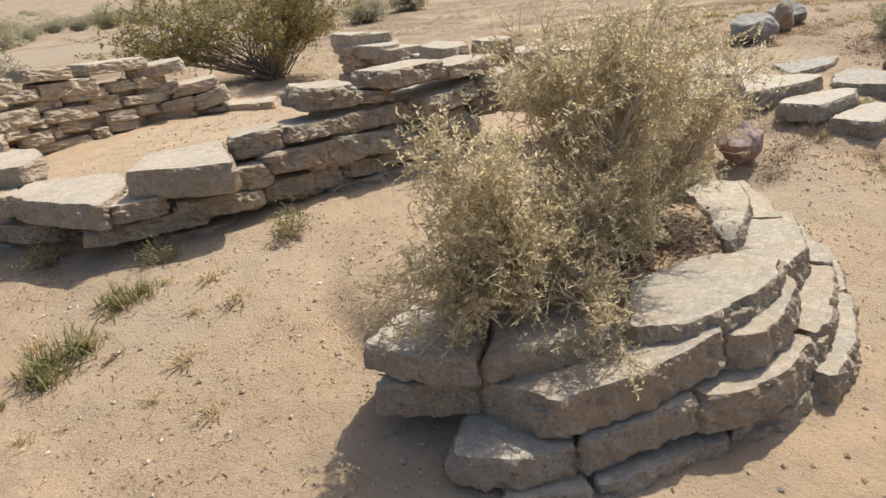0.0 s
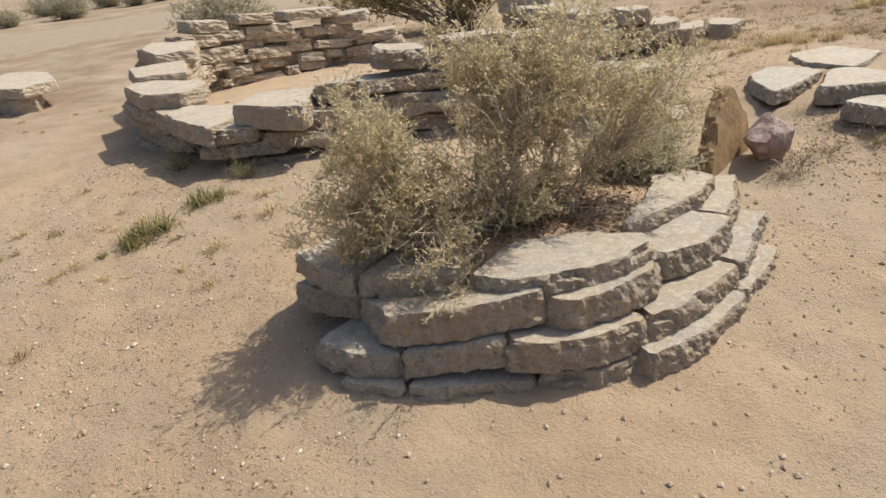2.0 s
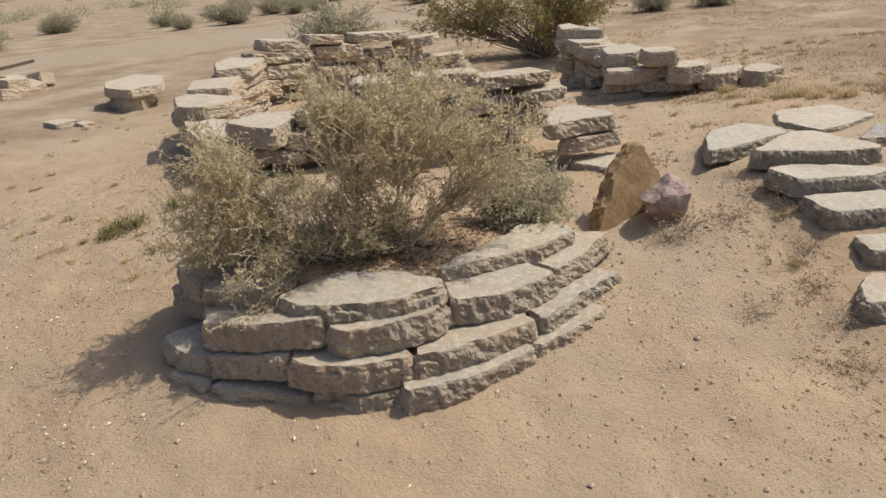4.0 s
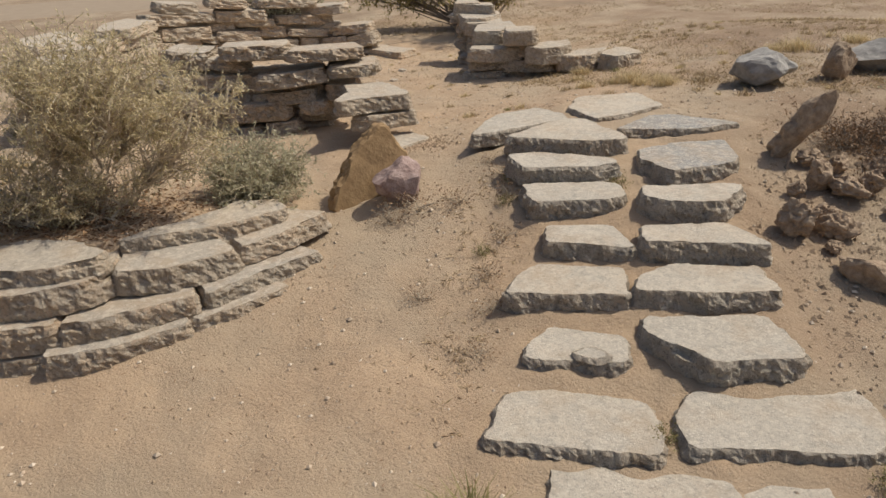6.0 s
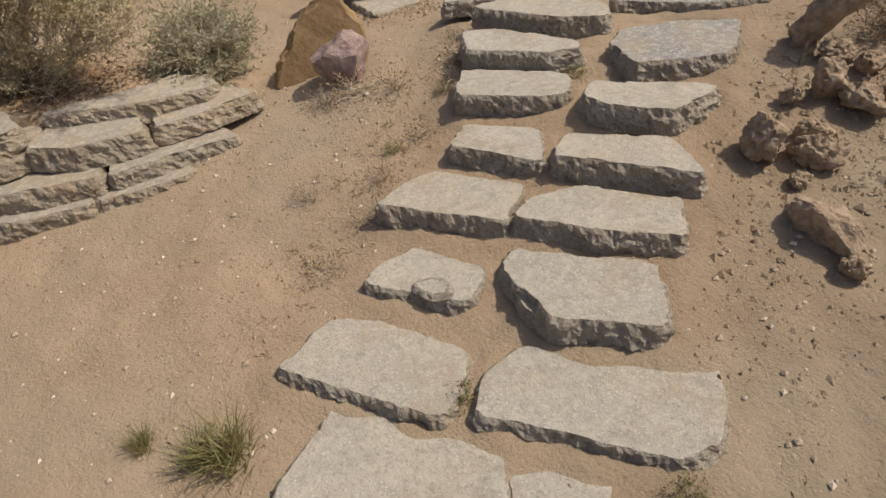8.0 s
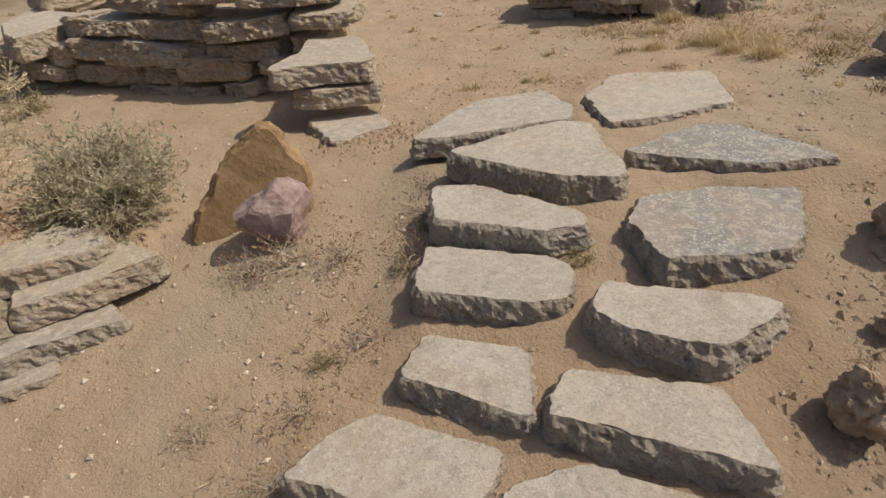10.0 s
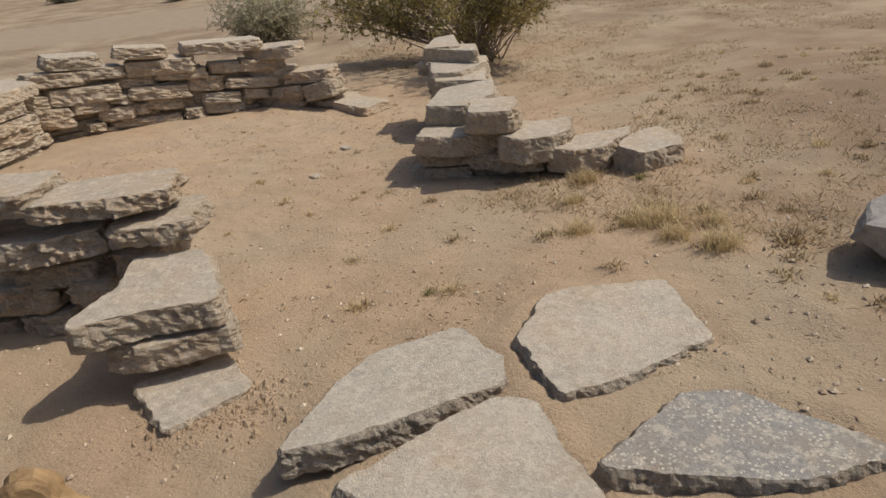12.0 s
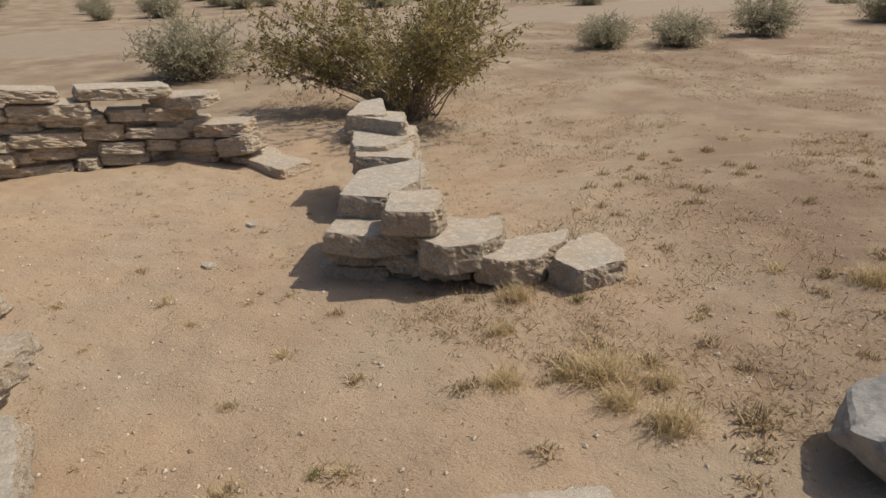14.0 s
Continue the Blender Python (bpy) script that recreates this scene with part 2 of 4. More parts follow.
def join(ob, wall):
    ob.parent = wall
    ob.matrix_parent_inverse = wall.matrix_basis.inverted()


def plate(wall, z, h, *outline, name="stone", mat=None, slope=(0, 0), step=0.035):
    """A slab given by the corners of its upper face in plan."""
    COUNT[0] += 1
    cx, cy = sum(p[0] for p in outline) / len(outline), sum(p[1] for p in outline) / len(outline)
    me = slab_mesh(name, [(x - cx, y - cy) for x, y in outline], h, mat or WALL_STONE, step, 1.0, COUNT[0])
    ob = new(name, me)
    ob.matrix_world = pose(cx, cy, z, slope[0], slope[1], 0)
    if wall:
        join(ob, wall)
    return ob


def stone(wall, x, y, z, length, depth, h, yaw, tilt=0, step=0.03):
    """A wall stone: middle of its upper face, size, turn and lean."""
    COUNT[0] += 1
    rnd = random.Random(COUNT[0])
    a, b = length / 2, depth / 2
    j = lambda v: v * rnd.uniform(0.91, 1.03)
    outline = [(-j(a), -j(b) * 0.88), (rnd.uniform(-0.55, -0.2) * a, -j(b)), (rnd.uniform(0.1, 0.55) * a, -j(b) * 1.05), (j(a), -j(b) * 0.9), (j(a) * 1.03, rnd.uniform(-0.4, 0.4) * b), (j(a), j(b)), (-j(a), j(b)), (-j(a) * 1.03, rnd.uniform(-0.4, 0.4) * b)]
    h *= rnd.uniform(0.91, 0.99)
    me = slab_mesh("stone", outline, h, WALL_STONE, step, 1.9, COUNT[0])
    ob = new("stone", me)
    ob.matrix_world = pose(x, y, z) @ pose(0, 0, 0, 0, 0, yaw + rnd.uniform(-6, 6)) @ pose(0, rnd.uniform(-0.03, 0.03), 0, rnd.uniform(-3, 3), -max(-12, min(12, tilt)), 0)
    join(ob, wall)
    return ob


# ---- ground ----
PLANE = (-0.0337, 0.0086, 0.0108)
HUMPS = (0.008, 0.058, 0.068, 0.012, -0.052, 0.009, -0.144, -0.07, -0.036, -0.04, -0.015, 0.069, -0.012, 0.054, -0.106, -0.022, 0.093, 0.053, 0.119, -0.045, -0.191,
         -0.123, -0.001, 0.128, -0.025, -0.12, 0.141, 0.006, -0.08, 0.023, -0.064, 0.055, -0.093, -0.002, 0.124, -0.069, 0.008, -0.173, 0.252, 0.201, -0.01, 0.138,
         -0.092, 0.065, -0.122, 0.081, 0.084, 0.068, 0.114, -0.118, 0.034, -0.036, -0.156, -0.132, 0.174, 0.081, -0.07, -0.074, 0.036, 0.081, 0.111, 0.176, 0.042)
HUMP_AT = [(x, y) for x in (-6, -3.5, -1.5, 0, 1.2, 2.3, 3.3, 4.6, 6.5) for y in (0, 1.8, 3.2, 4.3, 5.4, 7, 9.5)]
BED = (0.3, 3.05)


def lie(x, y):
    """Height of the open ground: a low rise with a planting bed in it, level land far off."""
    near = PLANE[0] + PLANE[1] * x + PLANE[2] * y + sum(k * math.exp(-((x - a) ** 2 + (y - b) ** 2) / 4.50) for (a, b), k in zip(HUMP_AT, HUMPS))
    d = math.hypot(x, y - 5)
    far = smooth01(9, 30, d)
    z = near
    if far > 0:
        px, py = max(-25, min(25, x)), max(-20, min(30, y))
        z = near * (1 - far) + far * (PLANE[0] + PLANE[1] * px + PLANE[2] * py)
        z += smooth01(18, 70, d) * 1.2 * (noise.noise(Vector((x * 0.03, y * 0.03, 3.3))) + 0.2) + smooth01(60, 220, d) * 5.0 * max(0, noise.noise(Vector((x * 0.008, y * 0.008, 8))) + 0.15)
    r = math.hypot(x - BED[0], y - BED[1])
    if r < 1.2:
        inside = (1 - smooth01(0.86, 0.97, r)) * smooth01(-0.75, 0.05, x) * (1 - smooth01(2.9, 3.7, y))
        z += max(0.0, 0.275 - z) * inside
    return z


def rough_ground(x, y):
    v = Vector((x, y, 0))
    return lie(x, y) + noise.noise(v * 2.3) * 0.014 + noise.noise(v * 6) * 0.012 + noise.noise(v * 15) * 0.007


def spread(lo, hi, step, far, grow):
    a = list(np.arange(lo, hi, step))
    d, left, right = step, lo, hi
    while right < far:
        right += d
        left -= d
        a = [left] + a + [right]
        d *= grow
    return a


gx, gy = spread(-3.2, 4.6, 0.045, 900, 1.09), spread(0.6, 8.4, 0.045, 900, 1.09)
gv = [(x, y, rough_ground(x, y)) for y in gy for x in gx]
nx = len(gx)
gf = [(j * nx + i, j * nx + i + 1, (j + 1) * nx + i + 1, (j + 1) * nx + i) for j in range(len(gy) - 1) for i in range(nx - 1)]
ground = tagged(new("ground", mesh_of("ground", gv, gf, SAND, True)), "pale tan desert sand with scattered pebbles and footprints", "ground", kind="structure")


# ---- stairway of slabs ----
def bank(outline, top, sunk):
    """Sand lies under a slab, never over it, and is drifted up against its sides."""
    ring = [Vector((x, y)) for x, y in outline]
    x0, x1, y0, y1 = min(p.x for p in ring) - 0.2, max(p.x for p in ring) + 0.2, min(p.y for p in ring) - 0.2, max(p.y for p in ring) + 0.2
    for j, y in enumerate(gy):
        if not y0 < y < y1:
            continue
        for i, x in enumerate(gx):
            if not x0 < x < x1:
                continue
            p, d, turn = Vector((x, y)), 9.0, 0.0
            for a, b in zip(ring, ring[1:] + ring[:1]):
                t = max(0.0, min(1.0, (p - a).dot(b - a) / (b - a).length_squared))
                d = min(d, (p - a.lerp(b, t)).length)
                turn += math.atan2((a - p).x * (b - p).y - (a - p).y * (b - p).x, (a - p).dot(b - p))
            d = -d if abs(turn) > 3.0 else d
            v = ground.data.vertices[j * nx + i]
            if d > 0:
                k = 1 - smooth01(0.0, 0.12, d + 0.03 * noise.noise(Vector((x * 9, y * 9, 2))))
                v.co.z = max(v.co.z, rough_ground(x, y) + k * (0.022 + 0.014 * noise.noise(Vector((x * 5, y * 5, 7)))))
            if sunk and d > 0:
                k = 1 - smooth01(0.0, 0.19, d)
                v.co.z += k * max(0.0, top - 0.028 + 0.014 * noise.noise(Vector((x * 7, y * 7, 5))) - v.co.z)
            if d < 0.16:
                v.co.z = min(v.co.z, top - 0.028 + 0.5 * max(0.0, d - 0.02))


def step_slab(z, h, *outline, slope=(0, 0), mat=STEP_STONE, sunk=False, label="weathered grey concrete slab step set in the sand"):
    ob = plate(None, z, h, *outline, name="step_slab", mat=mat, slope=slope, step=0.011)
    bank(outline, z, sunk)
    return tagged(ob, label, "stone step", "slab steps up the slope")


step_slab(-0.06, 0.10, (3.09, 2.77), (3.40, 2.96), (3.58, 3.02), (3.83, 2.83), (3.60, 2.40), (3.32, 2.43), (3.23, 2.50), (3.12, 2.73))
step_slab(-0.062, 0.10, (3.59, 3.02), (3.62, 3.08), (3.82, 3.20), (3.86, 3.12), (3.95, 3.04), (3.98, 2.98), (3.92, 2.92), (3.83, 2.84), label="cracked-off end of a broad grey slab step")
step_slab(-0.01, 0.09, (2.95, 3.05), (3.24, 3.17), (3.32, 3.12), (3.40, 2.97), (3.38, 2.94), (2.89, 2.68), (2.82, 2.93))
step_slab(0.0, 0.10, (3.36, 3.32), (3.55, 3.38), (3.81, 3.66), (3.92, 3.53), (3.97, 3.44), (3.94, 3.33), (3.46, 3.03), (3.36, 3.12))
step_slab(0.05, 0.09, (2.75, 3.18), (2.77, 3.33), (2.91, 3.38), (3.05, 3.43), (3.10, 3.35), (3.13, 3.28), (3.06, 3.23), (2.94, 3.16), (2.81, 3.08), label="small chipped grey slab step in the sand")
step_slab(0.10, 0.11, (3.08, 3.53), (3.47, 3.82), (3.66, 3.60), (3.41, 3.39), (3.26, 3.40), (3.11, 3.44))
step_slab(0.15, 0.14, (2.55, 3.61), (2.87, 3.79), (3.00, 3.58), (2.56, 3.31), (2.53, 3.49))
step_slab(0.17, 0.12, (2.97, 3.71), (3.04, 3.90), (3.35, 4.08), (3.49, 3.91), (3.25, 3.73), (3.01, 3.60))
step_slab(0.22, 0.11, (2.44, 3.86), (2.69, 4.04), (2.89, 3.87), (2.53, 3.70))
step_slab(0.25, 0.13, (2.84, 4.04), (3.15, 4.28), (3.38, 4.16), (2.91, 3.88))
step_slab(0.31, 0.13, (2.16, 4.07), (2.50, 4.33), (2.59, 4.33), (2.69, 4.22), (2.62, 4.11), (2.34, 3.90))
step_slab(0.33, 0.13, (2.71, 4.32), (3.00, 4.55), (3.12, 4.62), (3.14, 4.51), (3.10, 4.31), (2.89, 4.21), (2.78, 4.20))
step_slab(0.38, 0.11, (1.96, 4.26), (2.04, 4.38), (2.45, 4.52), (2.53, 4.47), (2.47, 4.35), (2.14, 4.14))
step_slab(0.38, 0.12, (2.52, 4.74), (2.63, 4.93), (2.85, 5.14), (3.01, 4.87), (3.02, 4.76), (2.80, 4.48), (2.71, 4.52), (2.59, 4.57), mat=GREY_STEP, label="speckled blue-grey concrete slab step in the sand")
step_slab(0.43, 0.12, (1.84, 4.43), (1.94, 4.95), (2.05, 5.00), (2.25, 4.88), (2.41, 4.79), (2.45, 4.72), (2.28, 4.57), (1.99, 4.47))
step_slab(0.40, 0.09, (1.60, 4.43), (1.50, 4.71), (1.47, 4.91), (1.59, 5.19), (1.84, 5.14), (1.91, 5.04), (1.78, 4.75), (1.70, 4.57), label="broad pale slab at the top of the steps")
step_slab(0.42, 0.10, (1.82, 5.22), (1.74, 5.47), (1.76, 5.59), (2.03, 5.85), (2.32, 5.59), (2.19, 5.23), (2.09, 5.07), sunk=True, label="broad pale slab at the top of the steps")
step_slab(0.43, 0.12, (2.32, 4.88), (2.36, 5.29), (2.47, 5.36), (2.74, 5.38), (2.87, 5.35), (2.72, 5.13), (2.41, 4.92), mat=GREY_STEP, label="long blue-grey slab at the top of the steps")

# ---- curved planter wall ----
planter = tagged(empty("planter_wall", 0.8, 2.2, -0.1), "low curved dry-stacked wall of cream slabs round a bush", "stone wall", kind="thing")


def course(wall, h, depth, *outer, back=()):
    """A slab of a curved course: its outer upper edge, falling or rising along it, laid back towards the bed."""
    c = Vector(BED)
    rim = [Vector(p[:2]) for p in outer]
    inner = [Vector(p) for p in back] or [p + (c - p).normalized() * depth for p in reversed(rim)]
    mid = sum(rim + inner, Vector((0, 0))) / len(rim + inner)
    along = rim[-1] - rim[0]
    fall = (outer[-1][2] - outer[0][2]) / along.length
    along.normalize()
    z = outer[0][2] + fall * along.dot(mid - rim[0])
    ob = plate(wall, z, h, *[(p.x, p.y) for p in rim + inner], step=0.013)
    for v in ob.data.vertices:
        v.co.z += fall * along.dot(v.co.xy)


course(planter, 0.12, 0.26, (0.09, 1.66, -0.06), (0.33, 1.67, -0.06))
course(planter, 0.12, 0.26, (0.35, 1.67, -0.06), (0.51, 1.73, -0.058), (0.65, 1.80, -0.057), (0.79, 1.84, -0.055))
course(planter, 0.12, 0.26, (0.82, 1.86, -0.04), (1.00, 1.92, -0.03), (1.15, 2.05, -0.02))
course(planter, 0.13, 0.26, (1.18, 2.01, 0.01), (1.34, 2.19, 0.02), (1.49, 2.50, 0.035))
course(planter, 0.12, 0.20, (1.49, 2.53, 0.035), (1.56, 2.72, 0.045), (1.62, 2.95, 0.05))
course(planter, 0.105, 0.30, (-0.06, 1.75, 0.035), (0.13, 1.71, 0.035), (0.30, 1.74, 0.035))
course(planter, 0.115, 0.30, (0.32, 1.74, 0.05), (0.46, 1.78, 0.072), (0.68, 1.85, 0.099))
course(planter, 0.13, 0.32, (0.70, 1.85, 0.095), (0.85, 1.87, 0.10), (1.00, 1.95, 0.105), (1.15, 2.10, 0.11))
course(planter, 0.12, 0.32, (1.17, 2.11, 0.11), (1.28, 2.25, 0.115), (1.45, 2.58, 0.122))
course(planter, 0.11, 0.24, (1.47, 2.62, 0.12), (1.51, 2.88, 0.118), (1.57, 3.20, 0.115))
course(planter, 0.115, 0.32, (-0.30, 1.98, 0.145), (-0.12, 1.95, 0.145), (0.04, 1.95, 0.145))
course(planter, 0.14, 0.34, (0.05, 1.95, 0.15), (0.25, 1.78, 0.18), (0.51, 1.83, 0.218), (0.80, 1.97, 0.255))
course(planter, 0.13, 0.34, (0.82, 1.99, 0.215), (0.91, 1.98, 0.227), (1.04, 2.09, 0.238), (1.15, 2.26, 0.245), (1.16, 2.38, 0.245))
course(planter, 0.125, 0.30, (1.17, 2.39, 0.24), (1.32, 2.54, 0.233), (1.41, 2.84, 0.226))
course(planter, 0.10, 0.24, (1.39, 2.90, 0.214), (1.42, 3.12, 0.218), (1.42, 3.40, 0.223))
course(planter, 0.10, 0.28, (-0.33, 2.08, 0.25), (-0.18, 1.97, 0.25), (0.02, 1.92, 0.25))
course(planter, 0.10, 0.28, (0.06, 1.93, 0.255), (0.25, 1.95, 0.258), (0.47, 2.00, 0.265))
course(planter, 0.105, 0.3, (0.52, 1.99, 0.275), (0.68, 1.97, 0.283), (0.90, 2.07, 0.297), (1.05, 2.20, 0.306), (1.14, 2.35, 0.314), back=((1.09, 2.41), (0.84, 2.39), (0.58, 2.27)))
course(planter, 0.115, 0.3, (1.01, 2.50, 0.301), (1.12, 2.66, 0.295), (1.27, 2.97, 0.288), (1.31, 3.22, 0.282), back=((1.20, 3.28), (1.04, 3.14), (1.05, 2.84), (1.00, 2.62)))

# ---- stacked enclosure ----
enclosure = tagged(empty("dry_stone_wall", -0.8, 3.8, 0.1), "dry-stacked wall of broken cream slabs, stepped at its end", "stone wall", kind="thing")
plate(enclosure, 0.55, 0.16, (-1.67, 3.42), (-1.71, 3.80), (-1.35, 3.96), (-1.11, 3.41), (-1.24, 3.40), (-1.47, 3.41), step=0.02)
plate(enclosure, 0.44, 0.14, (-2.40, 3.57), (-2.48, 3.86), (-1.95, 3.88), (-1.77, 3.59), (-1.76, 3.25), (-2.25, 3.46), step=0.02)
plate(enclosure, 0.50, 0.13, (-3.01, 4.04), (-3.42, 4.59), (-3.18, 4.64), (-2.77, 4.44), (-2.50, 4.01), step=0.02)
plate(enclosure, 0.43, 0.12, (-2.74, 3.77), (-2.80, 3.94), (-2.61, 3.93), (-2.40, 3.63), (-2.49, 3.60), step=0.02)
stone(enclosure, -1.12, 3.87, 0.61, 0.27, 0.30, 0.14, 13, 6, step=0.02)
stone(enclosure, -1.16, 3.76, 0.46, 0.18, 0.30, 0.13, 13, 2, step=0.02)
stone(enclosure, -1.30, 3.62, 0.35, 0.45, 0.30, 0.11, 13, -3, step=0.02)
stone(enclosure, -1.69, 3.48, 0.41, 0.32, 0.30, 0.10, 13, 1, step=0.02)
stone(enclosure, -1.66, 3.53, 0.31, 0.58, 0.30, 0.09, 13, 2, step=0.02)
stone(enclosure, -1.44, 3.61, 0.19, 0.42, 0.30, 0.11, 13, 2, step=0.02)
stone(enclosure, -2.54, 3.85, 0.24, 0.86, 0.30, 0.11, -21, 4, step=0.02)
stone(enclosure, -2.20, 3.77, 0.13, 0.98, 0.30, 0.10, -21, 5, step=0.02)
stone(enclosure, -3.09, 4.08, 0.08, 0.38, 0.30, 0.09, -21, 2, step=0.02)
stone(enclosure, -0.81, 4.08, 0.61, 0.53, 0.30, 0.09, 37, -1, step=0.02)
stone(enclosure, -0.67, 4.25, 0.72, 0.56, 0.30, 0.08, 37, -7, step=0.02)
stone(enclosure, -0.97, 3.90, 0.50, 0.33, 0.30, 0.13, 37, -2, step=0.02)
stone(enclosure, -0.94, 3.91, 0.34, 0.49, 0.30, 0.12, 37, -2, step=0.02)
stone(enclosure, -0.90, 4.00, 0.17, 0.45, 0.30, 0.08, 37, 2, step=0.02)
stone(enclosure, -0.60, 4.18, 0.48, 0.42, 0.30, 0.13, 37, -7, step=0.02)
stone(enclosure, -0.61, 4.19, 0.33, 0.33, 0.30, 0.10, 37, -7, step=0.02)
stone(enclosure, -0.40, 4.44, 0.58, 0.29, 0.30, 0.13, 37, -5, step=0.02)
stone(enclosure, -0.65, 4.25, 0.60, 0.30, 0.30, 0.11, 37, -7, step=0.02)
stone(enclosure, -0.76, 4.14, 0.78, 0.32, 0.30, 0.14, 37, -5, step=0.02)
stone(enclosure, -0.30, 4.39, 0.81, 0.47, 0.34, 0.11, 50, -1, step=0.02)
stone(enclosure, 0.02, 4.76, 0.76, 0.54, 0.36, 0.09, 57, -1, step=0.02)
stone(enclosure, 0.25, 4.82, 0.65, 0.35, 0.30, 0.09, 46, 1, step=0.02)
stone(enclosure, -0.12, 4.54, 0.62, 0.47, 0.30, 0.12, 46, 4, step=0.02)
stone(enclosure, -0.58, 4.23, 0.61, 0.52, 0.30, 0.12, 37, 0, step=0.02)
stone(enclosure, -0.77, 4.03, 0.50, 0.34, 0.30, 0.16, 37, 0, step=0.02)
stone(enclosure, -0.34, 4.38, 0.41, 0.49, 0.30, 0.15, 37, 1, step=0.02)
stone(enclosure, -0.18, 4.54, 0.47, 0.45, 0.30, 0.10, 37, 4, step=0.02)
stone(enclosure, -0.58, 4.21, 0.22, 0.64, 0.30, 0.09, 37, 1, step=0.02)
stone(enclosure, -0.17, 4.49, 0.26, 0.22, 0.30, 0.09, 37, 5, step=0.02)
stone(enclosure, -0.01, 4.66, 0.41, 0.17, 0.30, 0.11, 37, -2, step=0.02)
stone(enclosure, -0.54, 4.29, 0.47, 0.36, 0.30, 0.10, 37, -0, step=0.02)
stone(enclosure, -0.87, 4.04, 0.30, 0.52, 0.30, 0.11, 37, 0, step=0.02)
stone(enclosure, 0.14, 4.80, 0.52, 0.21, 0.30, 0.13, 37, 1, step=0.02)
plate(enclosure, 0.52, 0.11, (0.28, 4.68), (0.46, 4.90), (0.80, 4.76), (0.90, 4.69), (0.75, 4.49), (0.65, 4.27), (0.59, 4.29), (0.49, 4.51), step=0.02)
plate(enclosure, 0.40, 0.10, (0.65, 4.37), (0.65, 4.45), (0.69, 4.79), (0.80, 4.78), (0.93, 4.71), (0.76, 4.42), step=0.02)
plate(enclosure, 0.25, 0.10, (0.71, 4.39), (0.86, 4.71), (1.10, 4.65), (1.06, 4.34), step=0.02)
plate(enclosure, 0.66, 0.12, (-4.29, 5.27), (-4.57, 5.71), (-3.97, 5.74), (-3.48, 5.13), (-3.67, 4.84))
plate(enclosure, 0.58, 0.10, (-3.84, 4.64), (-3.52, 5.01), (-2.96, 4.45), (-3.31, 4.21))
plate(enclosure, 0.54, 0.12, (-3.28, 4.05), (-3.34, 4.27), (-2.66, 4.29), (-2.48, 4.05), (-2.46, 3.81), (-2.82, 3.76))

back_wall = tagged(empty("dry_stone_wall", -3.9, 6.8, 0.0), "dry-stacked wall of rough cream and grey stones on sand", "stone wall", kind="thing")
stone(back_wall, -4.18, 6.17, 0.81, 0.48, 0.30, 0.14, 81, -6, step=0.05)
stone(back_wall, -4.01, 6.77, 0.80, 0.48, 0.30, 0.12, 67, -6, step=0.05)
stone(back_wall, -3.71, 7.50, 0.75, 0.77, 0.30, 0.12, 67, -3, step=0.05)
stone(back_wall, -3.42, 7.96, 0.64, 0.59, 0.30, 0.13, 24, 3, step=0.05)
stone(back_wall, -4.14, 6.37, 0.67, 0.41, 0.30, 0.12, 81, -6, step=0.05)
stone(back_wall, -3.95, 6.92, 0.66, 0.64, 0.30, 0.15, 67, -3, step=0.05)
stone(back_wall, -3.56, 7.86, 0.51, 0.46, 0.30, 0.14, 67, -7, step=0.05)
stone(back_wall, -3.71, 7.50, 0.53, 0.31, 0.30, 0.12, 67, -4, step=0.05)
stone(back_wall, -4.21, 5.96, 0.68, 0.53, 0.30, 0.14, 81, -6, step=0.05)
stone(back_wall, -3.88, 7.09, 0.53, 0.49, 0.30, 0.11, 67, -5, step=0.05)
stone(back_wall, -3.79, 7.29, 0.43, 0.35, 0.30, 0.16, 67, -7, step=0.05)
stone(back_wall, -3.59, 7.78, 0.34, 0.66, 0.30, 0.11, 67, -6, step=0.05)
stone(back_wall, -3.07, 8.12, 0.38, 0.52, 0.30, 0.13, 24, 4, step=0.05)
stone(back_wall, -4.17, 6.19, 0.52, 0.61, 0.30, 0.17, 81, -3, step=0.05)
stone(back_wall, -3.97, 6.86, 0.40, 0.55, 0.30, 0.14, 67, -6, step=0.05)
stone(back_wall, -4.12, 6.51, 0.38, 0.18, 0.30, 0.09, 67, -15, step=0.05)
stone(back_wall, -3.74, 7.41, 0.24, 0.38, 0.30, 0.12, 67, -6, step=0.05)
stone(back_wall, -3.61, 7.74, 0.22, 0.26, 0.30, 0.12, 67, -7, step=0.05)
stone(back_wall, -3.30, 8.02, 0.22, 0.36, 0.30, 0.13, 24, 5, step=0.05)
stone(back_wall, -2.95, 8.17, 0.25, 0.39, 0.30, 0.19, 24, 13, step=0.05)
stone(back_wall, -4.25, 5.71, 0.52, 0.34, 0.30, 0.18, 81, -17, step=0.05)
stone(back_wall, -4.17, 6.19, 0.40, 0.32, 0.30, 0.15, 81, -3, step=0.05)
stone(back_wall, -4.14, 6.45, 0.27, 0.30, 0.30, 0.14, 67, -2, step=0.05)
stone(back_wall, -4.06, 6.66, 0.26, 0.14, 0.30, 0.11, 67, -5, step=0.05)
stone(back_wall, -3.96, 6.88, 0.26, 0.34, 0.30, 0.11, 67, -8, step=0.05)
stone(back_wall, -4.22, 5.88, 0.37, 0.29, 0.30, 0.20, 81, -8, step=0.05)
stone(back_wall, -4.17, 6.20, 0.15, 0.17, 0.30, 0.09, 81, -9, step=0.05)
stone(back_wall, -4.05, 6.68, 0.12, 0.71, 0.30, 0.08, 67, -3, step=0.05)
